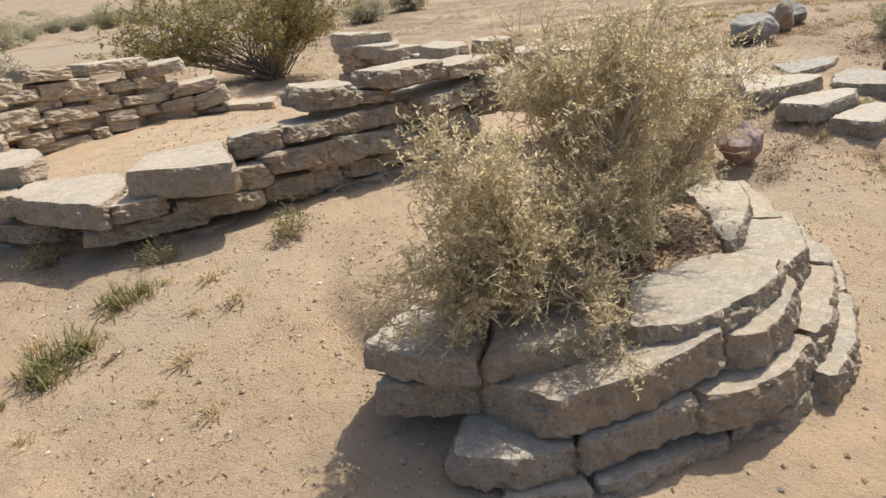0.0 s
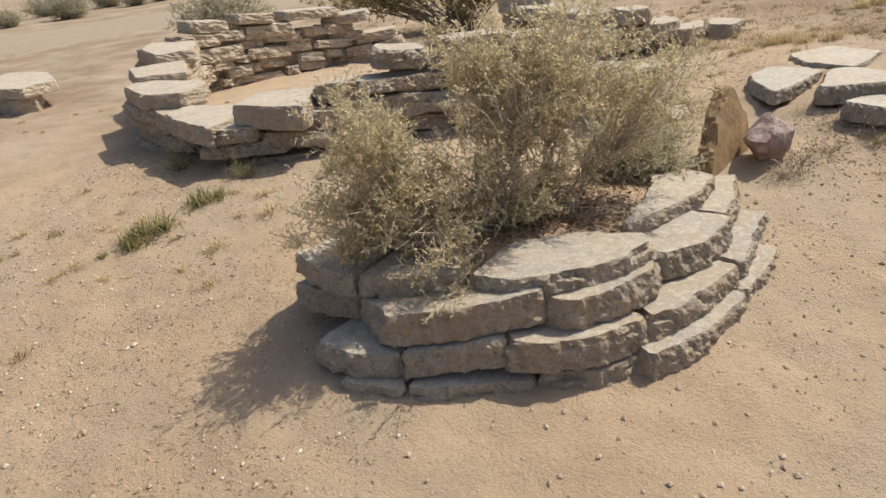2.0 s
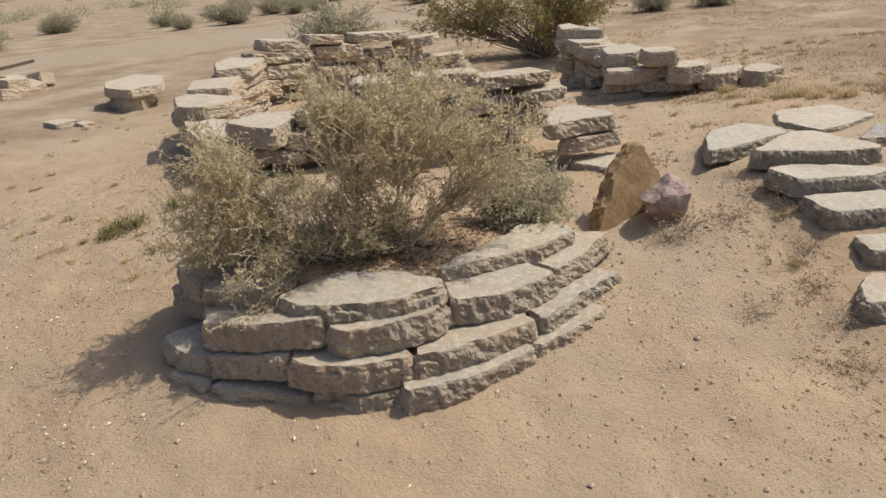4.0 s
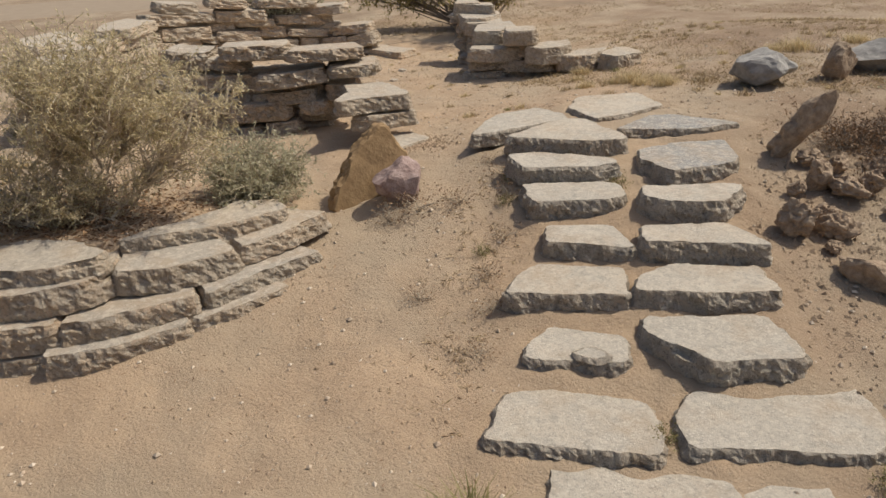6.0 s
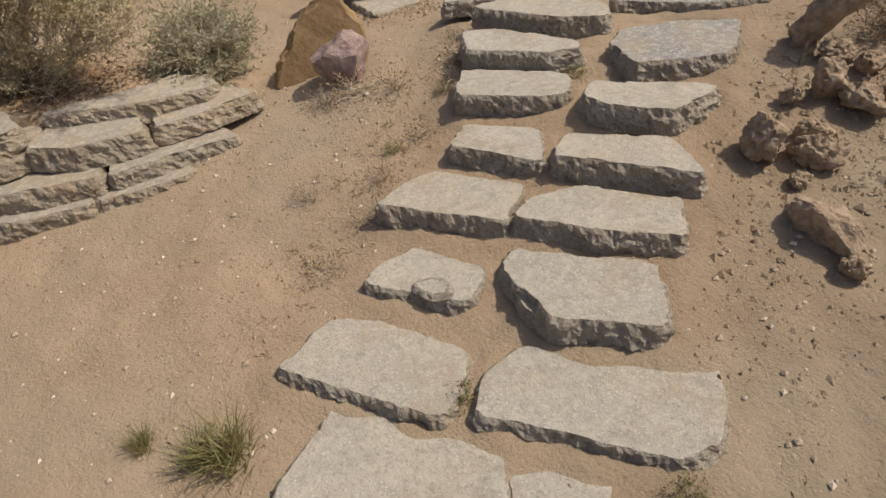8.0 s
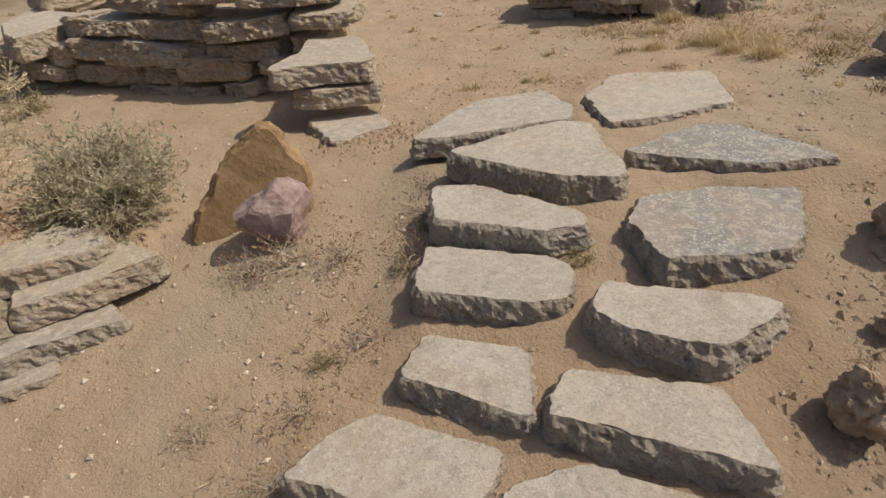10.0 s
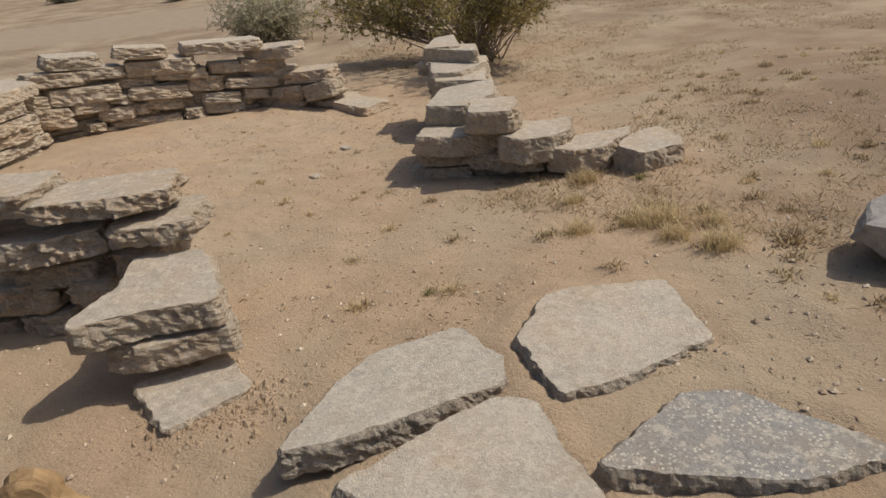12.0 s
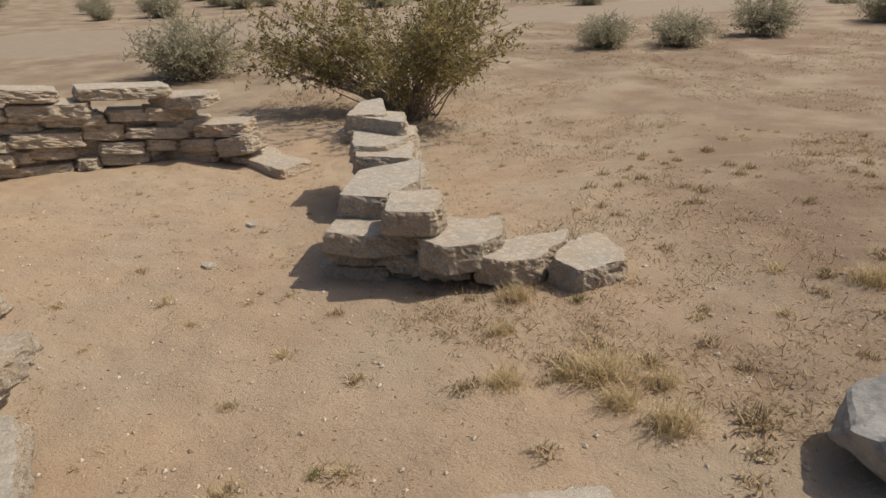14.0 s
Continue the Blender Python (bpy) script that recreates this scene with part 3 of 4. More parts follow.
stone(back_wall, -3.86, 7.12, 0.13, 0.17, 0.30, 0.11, 67, -0, step=0.05)
stone(back_wall, -3.74, 7.42, 0.13, 0.41, 0.30, 0.12, 67, -6, step=0.05)
stone(back_wall, -3.37, 7.98, 0.10, 0.51, 0.30, 0.13, 24, 4, step=0.05)
stone(back_wall, -4.30, 5.43, 0.24, 0.26, 0.30, 0.10, 81, 1, step=0.05)
stone(back_wall, -4.30, 5.40, 0.36, 0.21, 0.30, 0.10, 81, -3, step=0.05)
stone(back_wall, -4.29, 5.49, 0.13, 0.41, 0.30, 0.10, 81, -6, step=0.05)
stone(back_wall, -4.27, 5.59, 0.26, 0.22, 0.30, 0.11, 81, -7, step=0.05)
stone(back_wall, -4.29, 5.46, 0.62, 0.22, 0.30, 0.15, 81, -26, step=0.05)
plate(back_wall, 0.05, 0.06, (-2.97, 8.09), (-3.17, 8.47), (-2.83, 8.55), (-2.58, 8.16))

side_wall = tagged(empty("dry_stone_wall", 0.4, 7.0, 0.2), "low stepped wall of stacked slabs beside a creosote bush", "stone wall", kind="thing")
plate(side_wall, 0.47, 0.13, (-0.00, 6.60), (-0.10, 6.85), (0.09, 7.05), (0.41, 7.03), (0.42, 6.89), (0.25, 6.69), step=0.02)
plate(side_wall, 0.64, 0.14, (0.37, 6.70), (0.19, 6.96), (0.39, 7.14), (0.55, 6.96), (0.59, 6.83), step=0.02)
plate(side_wall, 0.50, 0.16, (0.55, 6.78), (0.46, 7.00), (0.68, 7.32), (0.84, 7.09), (0.82, 6.92), (0.71, 6.78), step=0.02)
plate(side_wall, 0.42, 0.15, (0.80, 6.92), (0.77, 7.18), (0.99, 7.55), (1.05, 7.39), (1.06, 7.10), (0.96, 6.97), step=0.02)
plate(side_wall, 0.43, 0.20, (1.11, 7.13), (1.09, 7.38), (1.15, 7.58), (1.36, 7.45), (1.43, 7.32), (1.31, 7.07), step=0.02)
stone(side_wall, 0.05, 6.84, 0.24, 0.42, 0.28, 0.11, 24, 5, step=0.02)
stone(side_wall, 0.41, 7.01, 0.24, 0.37, 0.28, 0.09, 24, 5, step=0.02)
stone(side_wall, 0.72, 7.15, 0.26, 0.31, 0.28, 0.11, 24, 6, step=0.02)
stone(side_wall, 0.06, 6.86, 0.34, 0.35, 0.28, 0.10, 24, 5, step=0.02)
stone(side_wall, 0.45, 6.99, 0.36, 0.47, 0.28, 0.11, 24, 2, step=0.02)
stone(side_wall, 0.96, 7.31, 0.27, 0.28, 0.28, 0.13, 24, 5, step=0.02)
stone(side_wall, 1.19, 7.45, 0.28, 0.25, 0.28, 0.13, 24, 9, step=0.02)
plate(side_wall, 0.60, 0.14, (-0.08, 6.82), (-0.33, 7.23), (-0.19, 7.64), (0.10, 7.31), (0.15, 6.94))
plate(side_wall, 0.56, 0.14, (-0.84, 7.72), (-0.78, 7.96), (-0.64, 8.12), (-0.33, 7.74), (-0.68, 7.54))
plate(side_wall, 0.60, 0.14, (-1.08, 7.93), (-1.00, 8.19), (-0.83, 8.37), (-0.62, 8.11), (-0.59, 7.75), (-0.79, 7.62))
plate(side_wall, 0.70, 0.14, (-1.32, 8.21), (-0.92, 8.34), (-0.68, 8.06), (-1.06, 7.99))
plate(side_wall, 0.72, 0.14, (-1.14, 7.92), (-1.42, 8.35), (-1.38, 8.57), (-0.91, 8.12))


def pile(wall, x, y, top, low, length, depth, yaw):
    """Courses under a cap stone, down to the ground."""
    z, rnd = top, random.Random(int(x * 100) + int(y * 37))
    while z > low:
        h = rnd.uniform(0.09, 0.13)
        stone(wall, x + rnd.uniform(-0.04, 0.04), y + rnd.uniform(-0.04, 0.04), z, length * rnd.uniform(0.85, 1.1), depth * rnd.uniform(0.9, 1.1), h, yaw + rnd.uniform(-8, 8))
        z -= h * 0.97


for px, py, top, length in ((0.08, 7.10, 0.40, 0.4), (-0.15, 7.4, 0.50, 0.5), (-0.50, 7.75, 0.46, 0.55), (-0.80, 8.0, 0.50, 0.55), (-1.08, 8.2, 0.60, 0.5)):
    pile(side_wall, px, py, top, 0.05, length, 0.36, 125)
for px, py, top, length in ((0.66, 7.27, 0.30, 0.34), (0.96, 7.38, 0.28, 0.36), (0.45, 7.08, 0.48, 0.26)):
    pile(side_wall, px, py, top, 0.15, length, 0.3, 24)
for px, py in ((0.10, 6.95), (0.48, 7.1), (0.84, 7.24), (1.14, 7.36)):
    pile(side_wall, px, py, 0.30, 0.12, 0.46, 0.24, 24)
# corner of the enclosure
for px, py, top, length, yaw in ((-2.9, 4.05, 0.42, 0.8, -20), (-3.3, 4.5, 0.48, 0.6, -60), (-3.8, 5.2, 0.54, 0.7, -65), (-4.2, 5.5, 0.3, 0.5, 80), (-2.2, 3.85, 0.30, 0.6, -28)):
    pile(enclosure, px, py, top, 0.0, length, 0.4, yaw)
# core behind the faces
for px, py, top, length, yaw in ((-4.36, 5.6, 0.5, 0.5, 81), (-4.28, 6.1, 0.62, 0.6, 81), (-4.14, 6.6, 0.62, 0.55, 72), (-3.98, 7.05, 0.52, 0.6, 67), (-3.78, 7.5, 0.46, 0.6, 67), (-3.5, 7.95, 0.4, 0.5, 40), (-3.05, 8.2, 0.22, 0.5, 24)):
    pile(back_wall, px, py, top, 0.0, length, 0.22, yaw)
for px, py, top, length, yaw in ((-0.95, 4.02, 0.6, 0.5, 37), (-0.55, 4.34, 0.62, 0.6, 37), (-0.15, 4.66, 0.62, 0.45, 37), (-1.45, 3.78, 0.36, 0.5, 12), (-1.95, 3.85, 0.3, 0.6, -21)):
    pile(enclosure, px, py, top, 0.1, length, 0.26, yaw)


# ---- plants ----
def tube(verts, faces, pts, r0, r1):
    k, base = 3, len(verts)
    for i, p in enumerate(pts):
        d = (pts[min(i + 1, len(pts) - 1)] - pts[max(i - 1, 0)]).normalized()
        u = d.orthogonal().normalized()
        v = d.cross(u)
        r = r0 + (r1 - r0) * i / (len(pts) - 1)
        for a in range(k):
            verts.append(p + (u * math.cos(a * 2.0944) + v * math.sin(a * 2.0944)) * r)
    for i in range(len(pts) - 1):
        for a in range(k):
            b = (a + 1) % k
            faces.append((base + i * k + a, base + i * k + b, base + (i + 1) * k + b, base + (i + 1) * k + a))


def leaf(verts, faces, p, d, length, width, rnd):
    side = d.cross(Vector((rnd.gauss(0, 1), rnd.gauss(0, 1), rnd.gauss(0, 1)))).normalized() * width
    n = len(verts)
    verts += [p, p + d * length * 0.5 + side, p + d * length, p + d * length * 0.5 - side]
    faces.append((n, n + 1, n + 2, n + 3))


def sprig_bush(name, lobes, limbs, shoots, leaves, size, wood, green, seed, thick):
    """Crooked limbs from a root at the origin through a fork into each lobe, then side limbs, each set with straight shoots of narrow leaves; gaps between the clumps."""
    rnd = random.Random(seed)
    wv, wf, lv, lf = [], [], [], []
    gauss = lambda up=0.0: Vector((rnd.gauss(0, 1), rnd.gauss(0, 1), rnd.gauss(up, 1))).normalized()

    def crooked(a, b, sag, k, amp):
        pts, tag = [], rnd.uniform(0, 90)
        for i in range(k + 1):
            t = i / k
            p = a.lerp(b, t) + Vector((0, 0, sag * 4 * t * (1 - t)))
            w = amp * min(1, t * 3)
            pts.append(p + Vector((noise.noise(p * 9 + Vector((tag, 0, 0))), noise.noise(p * 9 + Vector((0, tag, 0))), noise.noise(p * 9 + Vector((0, 0, tag))))) * w)
        return pts

    for centre, radii, share in lobes:
        c, rad = Vector(centre), Vector(radii)
        fork = c * 0.72 - Vector((0, 0, rad.z * 0.45))
        root = Vector((rnd.uniform(-0.06, 0.06), rnd.uniform(-0.06, 0.06), -0.02))
        tube(wv, wf, crooked(root, fork, -0.05, 7, 0.13), thick * 2.4, thick * 1.3)
        for _ in range(round(limbs * share)):
            d = gauss(0.15)
            d *= rnd.uniform(0.25, 1.0) ** 0.45
            end = c + Vector((d.x * rad.x, d.y * rad.y, d.z * rad.z))
            start = root.lerp(fork, rnd.uniform(0.72, 1.0))
            pts = crooked(start, end, rnd.uniform(-0.04, 0.06), 6, 0.11)
            tube(wv, wf, pts, thick * rnd.uniform(0.6, 1.1), thick * 0.25)
            for _ in range(shoots):
                t = rnd.uniform(0.45, 1.0) * 6
                i = min(5, int(t))
                p = pts[i].lerp(pts[i + 1], t - i)
                if noise.noise(p * 6.5 + Vector((seed, 0, 0))) < rnd.uniform(-0.38, 0.08):
                    continue
                d = (gauss(0.25) + (p - c).normalized() * 0.7).normalized()
                q = p + d * rnd.uniform(2.0, 6.0) * size
                tube(wv, wf, [p, q], thick * 0.34, thick * 0.14)
                for k in range(leaves):
                    e = (d * 0.8 + gauss()).normalized()
                    leaf(lv, lf, p.lerp(q, 0.1 + 0.95 * k / leaves), e, size * rnd.uniform(0.6, 1.25), size * rnd.uniform(0.11, 0.19), rnd)
    return mesh_of(name + "_limbs", wv, wf, wood), mesh_of(name + "_crown", lv, lf, green)


def shrub_meshes(name, lobes, branches, twigs, leaves, size, wood, green, seed, thick=0.009, root=0.08, low=0.42):
    """Limbs from a root at the origin into the lobes (centre, radii, share), twigs along them, leaves on the twigs."""
    rnd = random.Random(seed)
    wv, wf, lv, lf = [], [], [], []
    for b in range(branches):
        lobe = rnd.choices(lobes, [l[2] for l in lobes])[0]
        c, rad = Vector(lobe[0]), Vector(lobe[1])
        d = Vector((rnd.gauss(0, 1), rnd.gauss(0, 1), rnd.gauss(0, 1))).normalized() * rnd.uniform(0.35, 1.0) ** 0.5
        end = c + Vector((d.x * rad.x, d.y * rad.y, d.z * rad.z))
        start = Vector((rnd.uniform(-root, root), rnd.uniform(-root, root), 0))
        bend = start.lerp(c, 0.5) + Vector((rnd.uniform(-1, 1), rnd.uniform(-1, 1), rnd.uniform(-0.3, 1))) * 0.28 * rad.length
        pts = []
        for i in range(9):
            t = i / 8
            p = start * (1 - t) ** 2 + bend * 2 * t * (1 - t) + end * t * t
            pts.append(p + Vector((noise.noise(p * 6 + Vector((b, 0, 0))), noise.noise(p * 6 + Vector((0, b, 0))), noise.noise(p * 6 + Vector((0, 0, b))))) * 0.03 * rad.length)
        tube(wv, wf, pts, thick * rnd.uniform(0.7, 1.4), thick * 0.2)
        for _ in range(twigs):
            t = rnd.uniform(low, 1.0) * 8
            i = min(7, int(t))
            p = pts[i].lerp(pts[i + 1], t - i)
            d = (Vector((rnd.gauss(0, 1), rnd.gauss(0, 1), rnd.gauss(0.35, 1))).normalized() + (p - c).normalized() * 0.5).normalized()
            q = p + d * rnd.uniform(2, 6) * size
            tube(wv, wf, [p, q], thick * 0.22, thick * 0.1)
            for _ in range(leaves):
                s = p.lerp(q, rnd.uniform(0.15, 1.05))
                e = (d * 0.7 + Vector((rnd.gauss(0, 1), rnd.gauss(0, 1), rnd.gauss(0.2, 1))).normalized()).normalized()
                leaf(lv, lf, s, e, size * rnd.uniform(0.6, 1.3), size * rnd.uniform(0.13, 0.22), rnd)
    return mesh_of(name + "_limbs", wv, wf, wood), mesh_of(name + "_crown", lv, lf, green)


def plant(name, meshes, x, y, label, category, scale=1.0, yaw=0.0, group="", z=None):
    ob = tagged(empty(name, x, y, 0), label, category, group)
    ob.matrix_world = pose(x, y, lie(x, y) - 0.01 if z is None else z, 0, 0, yaw) @ Matrix.Scale(scale, 4)
    part("stem", meshes[0], ob)
    part("crown", meshes[1], ob)
    return ob


SX, SY, SZ = 0.52, 2.50, 0.24
LOBES = ((0.02, 2.12, 0.80, 0.22, 0.22, 0.18, 1.0), (0.07, 2.12, 0.56, 0.28, 0.24, 0.18, 1.2), (-0.08, 2.02, 0.42, 0.22, 0.20, 0.14, 0.9), (0.45, 1.88, 0.30, 0.08, 0.06, 0.13, 0.16), (0.30, 2.04, 0.40, 0.18, 0.14, 0.14, 0.6),
         (0.58, 2.54, 0.93, 0.30, 0.30, 0.22, 1.3), (0.52, 2.44, 0.46, 0.24, 0.20, 0.13, 0.7), (0.72, 2.70, 0.52, 0.22, 0.18, 0.13, 0.5), (0.34, 2.70, 1.02, 0.24, 0.24, 0.15, 0.8), (0.80, 2.78, 1.02, 0.30, 0.28, 0.17, 1.1), (1.12, 2.98, 0.80, 0.27, 0.25, 0.21, 1.1), (0.72, 3.00, 0.88, 0.26, 0.20, 0.18, 0.7), (0.94, 2.94, 0.60, 0.24, 0.18, 0.12, 0.45), (0.36, 2.74, 0.72, 0.24, 0.22, 0.18, 0.6), (0.42, 2.32, 0.56, 0.20, 0.17, 0.17, 0.8))
saltbush = sprig_bush("saltbush", [((x - SX, y - SY, z - SZ), (a, b, c), k) for x, y, z, a, b, c, k in LOBES], 50, 13, 11, 0.021, SALT_WOOD, SALT_LEAF, 5, 0.0048)
dead_twigs = shrub_meshes("saltbush_dead", [((0.15, 0.2, 0.08), (0.36, 0.24, 0.05), 1), ((-0.35, -0.35, 0.10), (0.2, 0.2, 0.10), 0.4)], 40, 8, 3, 0.024, SALT_WOOD, LITTER, 15, 0.005, 0.1, 0.3)
bush = plant("saltbush", saltbush, SX, SY, "sprawling grey-green saltbush growing in the stone planter", "bush", z=SZ)
part("dead_wood", dead_twigs[0], bush, "bare grey dead wood")
part("dead_foliage", dead_twigs[1], bush, "curled brown dead foliage")
small_bush = shrub_meshes("brittlebush", [((0, 0, 0.17), (0.27, 0.27, 0.17), 1), ((0.05, -0.05, 0.08), (0.27, 0.25, 0.07), 0.4)], 120, 13, 9, 0.022, SALT_WOOD, SAGE_LEAF, 6, 0.006)
plant("small_bush", small_bush, 0.92, 3.36, "small rounded grey-green bush beside the planter", "bush", 1.18)
creosote = shrub_meshes("creosote", [((0, 0, 1.3), (1.35, 1.35, 0.8), 1.0), ((-1.3, -0.6, 1.0), (0.8, 0.85, 0.55), 0.8), ((1.0, -0.1, 1.05), (0.7, 0.8, 0.5), 0.6), ((-2.0, -0.8, 0.75), (0.5, 0.6, 0.35), 0.35), ((0.7, -0.7, 0.7), (0.5, 0.5, 0.35), 0.25)], 120, 14, 12, 0.06, CREO_WOOD, CREO_LEAF, 7, 0.012, 0.25, 0.55)
plant("creosote_bush", creosote, -2.9, 10.7, "large olive-green creosote bush with bare lower stems", "bush")
sages = [shrub_meshes("sagebrush", [((0, 0, 0.45), (0.85 + 0.2 * i, 0.85, 0.42), 1)], 80, 14, 8, 0.06, CREO_WOOD, SAGE_LEAF, 20 + i, 0.014, 0.2) for i in range(3)]
for i, (bx, by, sc) in enumerate(((-7.9, 10.9, 1.15), (-3.4, 17.2, 0.72), (-2.2, 18.1, 0.78), (-1.3, 20.6, 1.0), (0.6, 24.8, 1.1), (-20.2, 17.6, 0.9), (-29.9, 15.6, 1.0), (-16.0, 24.0, 1.0), (-23.0, 22.0, 1.0), (3.85, 6.05, 0.45), (4.12, 5.03, 0.40))):
    plant("sagebrush", sages[i % 3], bx, by, "dusty grey-green sagebrush on open sand", "bush", sc, i * 67, "sagebrush")
dead_tree = shrub_meshes("small_tree", [((0.1, 0, 1.7), (0.7, 0.6, 0.5), 1)], 26, 10, 8, 0.08, CREO_WOOD, SAGE_LEAF, 33, 0.035, 0.06, 0.7)
plant("small_tree", dead_tree, -16.6, 7.3, "thin sparse desert tree beyond the rubble heap", "tree")
rnd = random.Random(12)
for i in range(44):
    a, r = rnd.uniform(1.9, 3.0), rnd.uniform(27, 50)
    plant("sagebrush", sages[i % 3], 4 + math.cos(a) * r, 3 + math.sin(a) * r, "dusty grey-green sagebrush on open sand", "bush", rnd.uniform(0.55, 1.1), i * 37, "sagebrush")
rnd = random.Random(11)
rv, rf = [], []
for i in range(90):
    for k in range(9):
        px, py = -15.4 + 0.5 * (i - 45) - 0.86 * (k - 4) * 0.75, 12.1 + 0.86 * (i - 45) + 0.5 * (k - 4) * 0.75
        rv.append((px, py, lie(px, py) + 0.03 - (0.04 if k in (0, 8) else 0)))
for i in range(89):
    for k in range(8):
        rf.append((i * 9 + k, i * 9 + k + 1, i * 9 + k + 10, i * 9 + k + 9))
tagged(new("road", mesh_of("road", rv, rf, ROAD, True)), "pale compacted dirt track through the scrub", "road", kind="structure")
far_v, far_f = [], []
for i in range(300):
    a, r = rnd.uniform(-0.6, 3.0), rnd.uniform(22, 150) ** 1.0
    bx, by = math.cos(a) * r, 5 + math.sin(a) * r
    w = rnd.uniform(0.5, 1.3)
    for _ in range(420):
        d = Vector((rnd.gauss(0, 1), rnd.gauss(0, 1), abs(rnd.gauss(0, 0.8)))).normalized() * rnd.uniform(0.5, 1) * w
        leaf(far_v, far_f, Vector((bx + d.x, by + d.y, lie(bx, by) + d.z * 0.8)), Vector((rnd.gauss(0, 1), rnd.gauss(0, 1), rnd.gauss(0.5, 1))).normalized(), 0.12, 0.035, rnd)
tagged(new("desert_scrub", mesh_of("desert_scrub", far_v, far_f, SAGE_LEAF)), "distant scattered grey-green desert scrub", "scrub", kind="stuff")


# ---- loose rocks ----
def rock_mesh(name, rx, ry, rz, mat, seed, rough=0.25, freq=3.0, cuts=5, pits=0.0, sub=4):
    bm = bmesh.new()
    bmesh.ops.create_icosphere(bm, subdivisions=sub, radius=1.0)
    rnd = random.Random(seed)
    planes = [(Vector((rnd.gauss(0, 1), rnd.gauss(0, 1), rnd.gauss(0, 1))).normalized(), rnd.uniform(0.55, 0.85)) for _ in range(cuts)]
    s = Vector((seed * 3.1, seed * 1.7, seed))
    for v in bm.verts:
        p = v.co.copy()
        for n, d in planes:
            k = p.dot(n)
            if k > d:
                p -= n * (k - d)
        q = Vector((p.x * rx, p.y * ry, p.z * rz)) / max(rx, ry, rz)
        p *= 1 + rough * (noise.noise(q * freq + s) + 0.4 * noise.noise(q * freq * 3 + s) + 0.2 * noise.noise(q * freq * 8 + s))
        if pits:
            p *= 1 - pits * max(0.0, noise.noise(q * 4.2 + s * 2) + 0.05)
        v.co = Vector((p.x * rx, p.y * ry, p.z * rz))
    me = bpy.data.meshes.new(name)
    bm.to_mesh(me)
    bm.free()
    me.materials.append(mat)
    return me


def rock(name, me, x, y, sink, label, yaw=0, lean=(0, 0), group=""):
    ob = new(name, me)
    low = min(v.co.z for v in me.vertices)
    ob.matrix_world = pose(x, y, lie(x, y) - low - sink, lean[0], lean[1], yaw)
    return tagged(ob, label, "rock", group)


ochre = slab_mesh("ochre_rock", [(-0.26, -0.21), (-0.20, -0.08), (-0.09, 0.06), (0.02, 0.155), (0.07, 0.20), (0.13, 0.195), (0.16, 0.10), (0.23, 0.02), (0.21, -0.21)], 0.09, OCHRE, 0.02, 1.0, 91)
ob = new("ochre_rock", ochre)
ob.matrix_world = pose(1.37, 3.80, 0.345) @ pose(0, 0, 0, 0, 0, 66) @ pose(0, 0, 0, 76, 0, 0)
tagged(ob, "upright ochre-brown slab of rock behind a purple one", "rock")
rock("purple_rock", rock_mesh("purple_rock", 0.145, 0.155, 0.185, PURPLE, 4, 0.10, 3.2, 22), 1.56, 3.815, 0.03, "rough purple-pink rock leaning on an ochre slab", 20)
# pitted crusts, half buried, and one jagged leaning slab
CRUSTS = ((3.40, 4.88, 0.075, 0.07, 0.13, 20, 0.02), (3.33, 4.76, 0.06, 0.05, 0.055, 60, 0.01), (3.52, 4.90, 0.13, 0.09, 0.085, -25, 0.02), (3.62, 5.00, 0.08, 0.08, 0.08, 10, 0.02), (3.41, 4.47, 0.12, 0.10, 0.11, -15, 0.02), (3.55, 4.56, 0.12, 0.08, 0.085, 20, 0.02), (3.49, 4.66, 0.09, 0.06, 0.06, 50, 0.02), (3.58, 4.43, 0.05, 0.05, 0.035, 0, 0.01), (3.75, 4.28, 0.19, 0.10, 0.095, -22, 0.02), (3.90, 4.20, 0.06, 0.05, 0.05, 30, 0.01), (3.30, 5.12, 0.10, 0.07, 0.06, 35, 0.02), (3.44, 5.14, 0.09, 0.07, 0.07, 80, 0.02), (3.62, 5.26, 0.11, 0.09, 0.06, 30, 0.03), (3.74, 4.86, 0.05, 0.05, 0.04, 30, 0.01))
for i, (rx, ry, a, b, c, turn, sink) in enumerate(CRUSTS):
    rock("lava_rock", rock_mesh("lava_rock", a * 0.8, b * 0.8, c * 0.82, LAVA, 40 + i, 0.24, 2.4, 5, 0.42), rx, ry, sink, "pitted brown lava rock half buried in the sand", turn, group="lava rocks beside the steps")
ob = new("lava_rock", rock_mesh("lava_rock", 0.085, 0.075, 0.25, LAVA, 95, 0.20, 2.6, 6, 0.36))
ob.matrix_world = pose(3.22, 5.17, lie(3.22, 5.17) + 0.15) @ pose(0, 0, 0, 0, 0, 12) @ pose(0, 0, 0, 0, 32, 0)
tagged(ob, "jagged brown lava rock leaning upright out of the sand", "rock", "lava rocks beside the steps")
stake_v, stake_f = [], []
tube(stake_v, stake_f, [Vector((3.217, 5.014, lie(3.217, 5.014) - 0.03)), Vector((3.222, 5.014, lie(3.217, 5.014) + 0.04)), Vector((3.228, 5.014, lie(3.217, 5.014) + 0.10))], 0.013, 0.005)
tagged(new("stake", mesh_of("stake", stake_v, stake_f, CREO_WOOD)), "short dark broken twig standing in the sand", "stake")
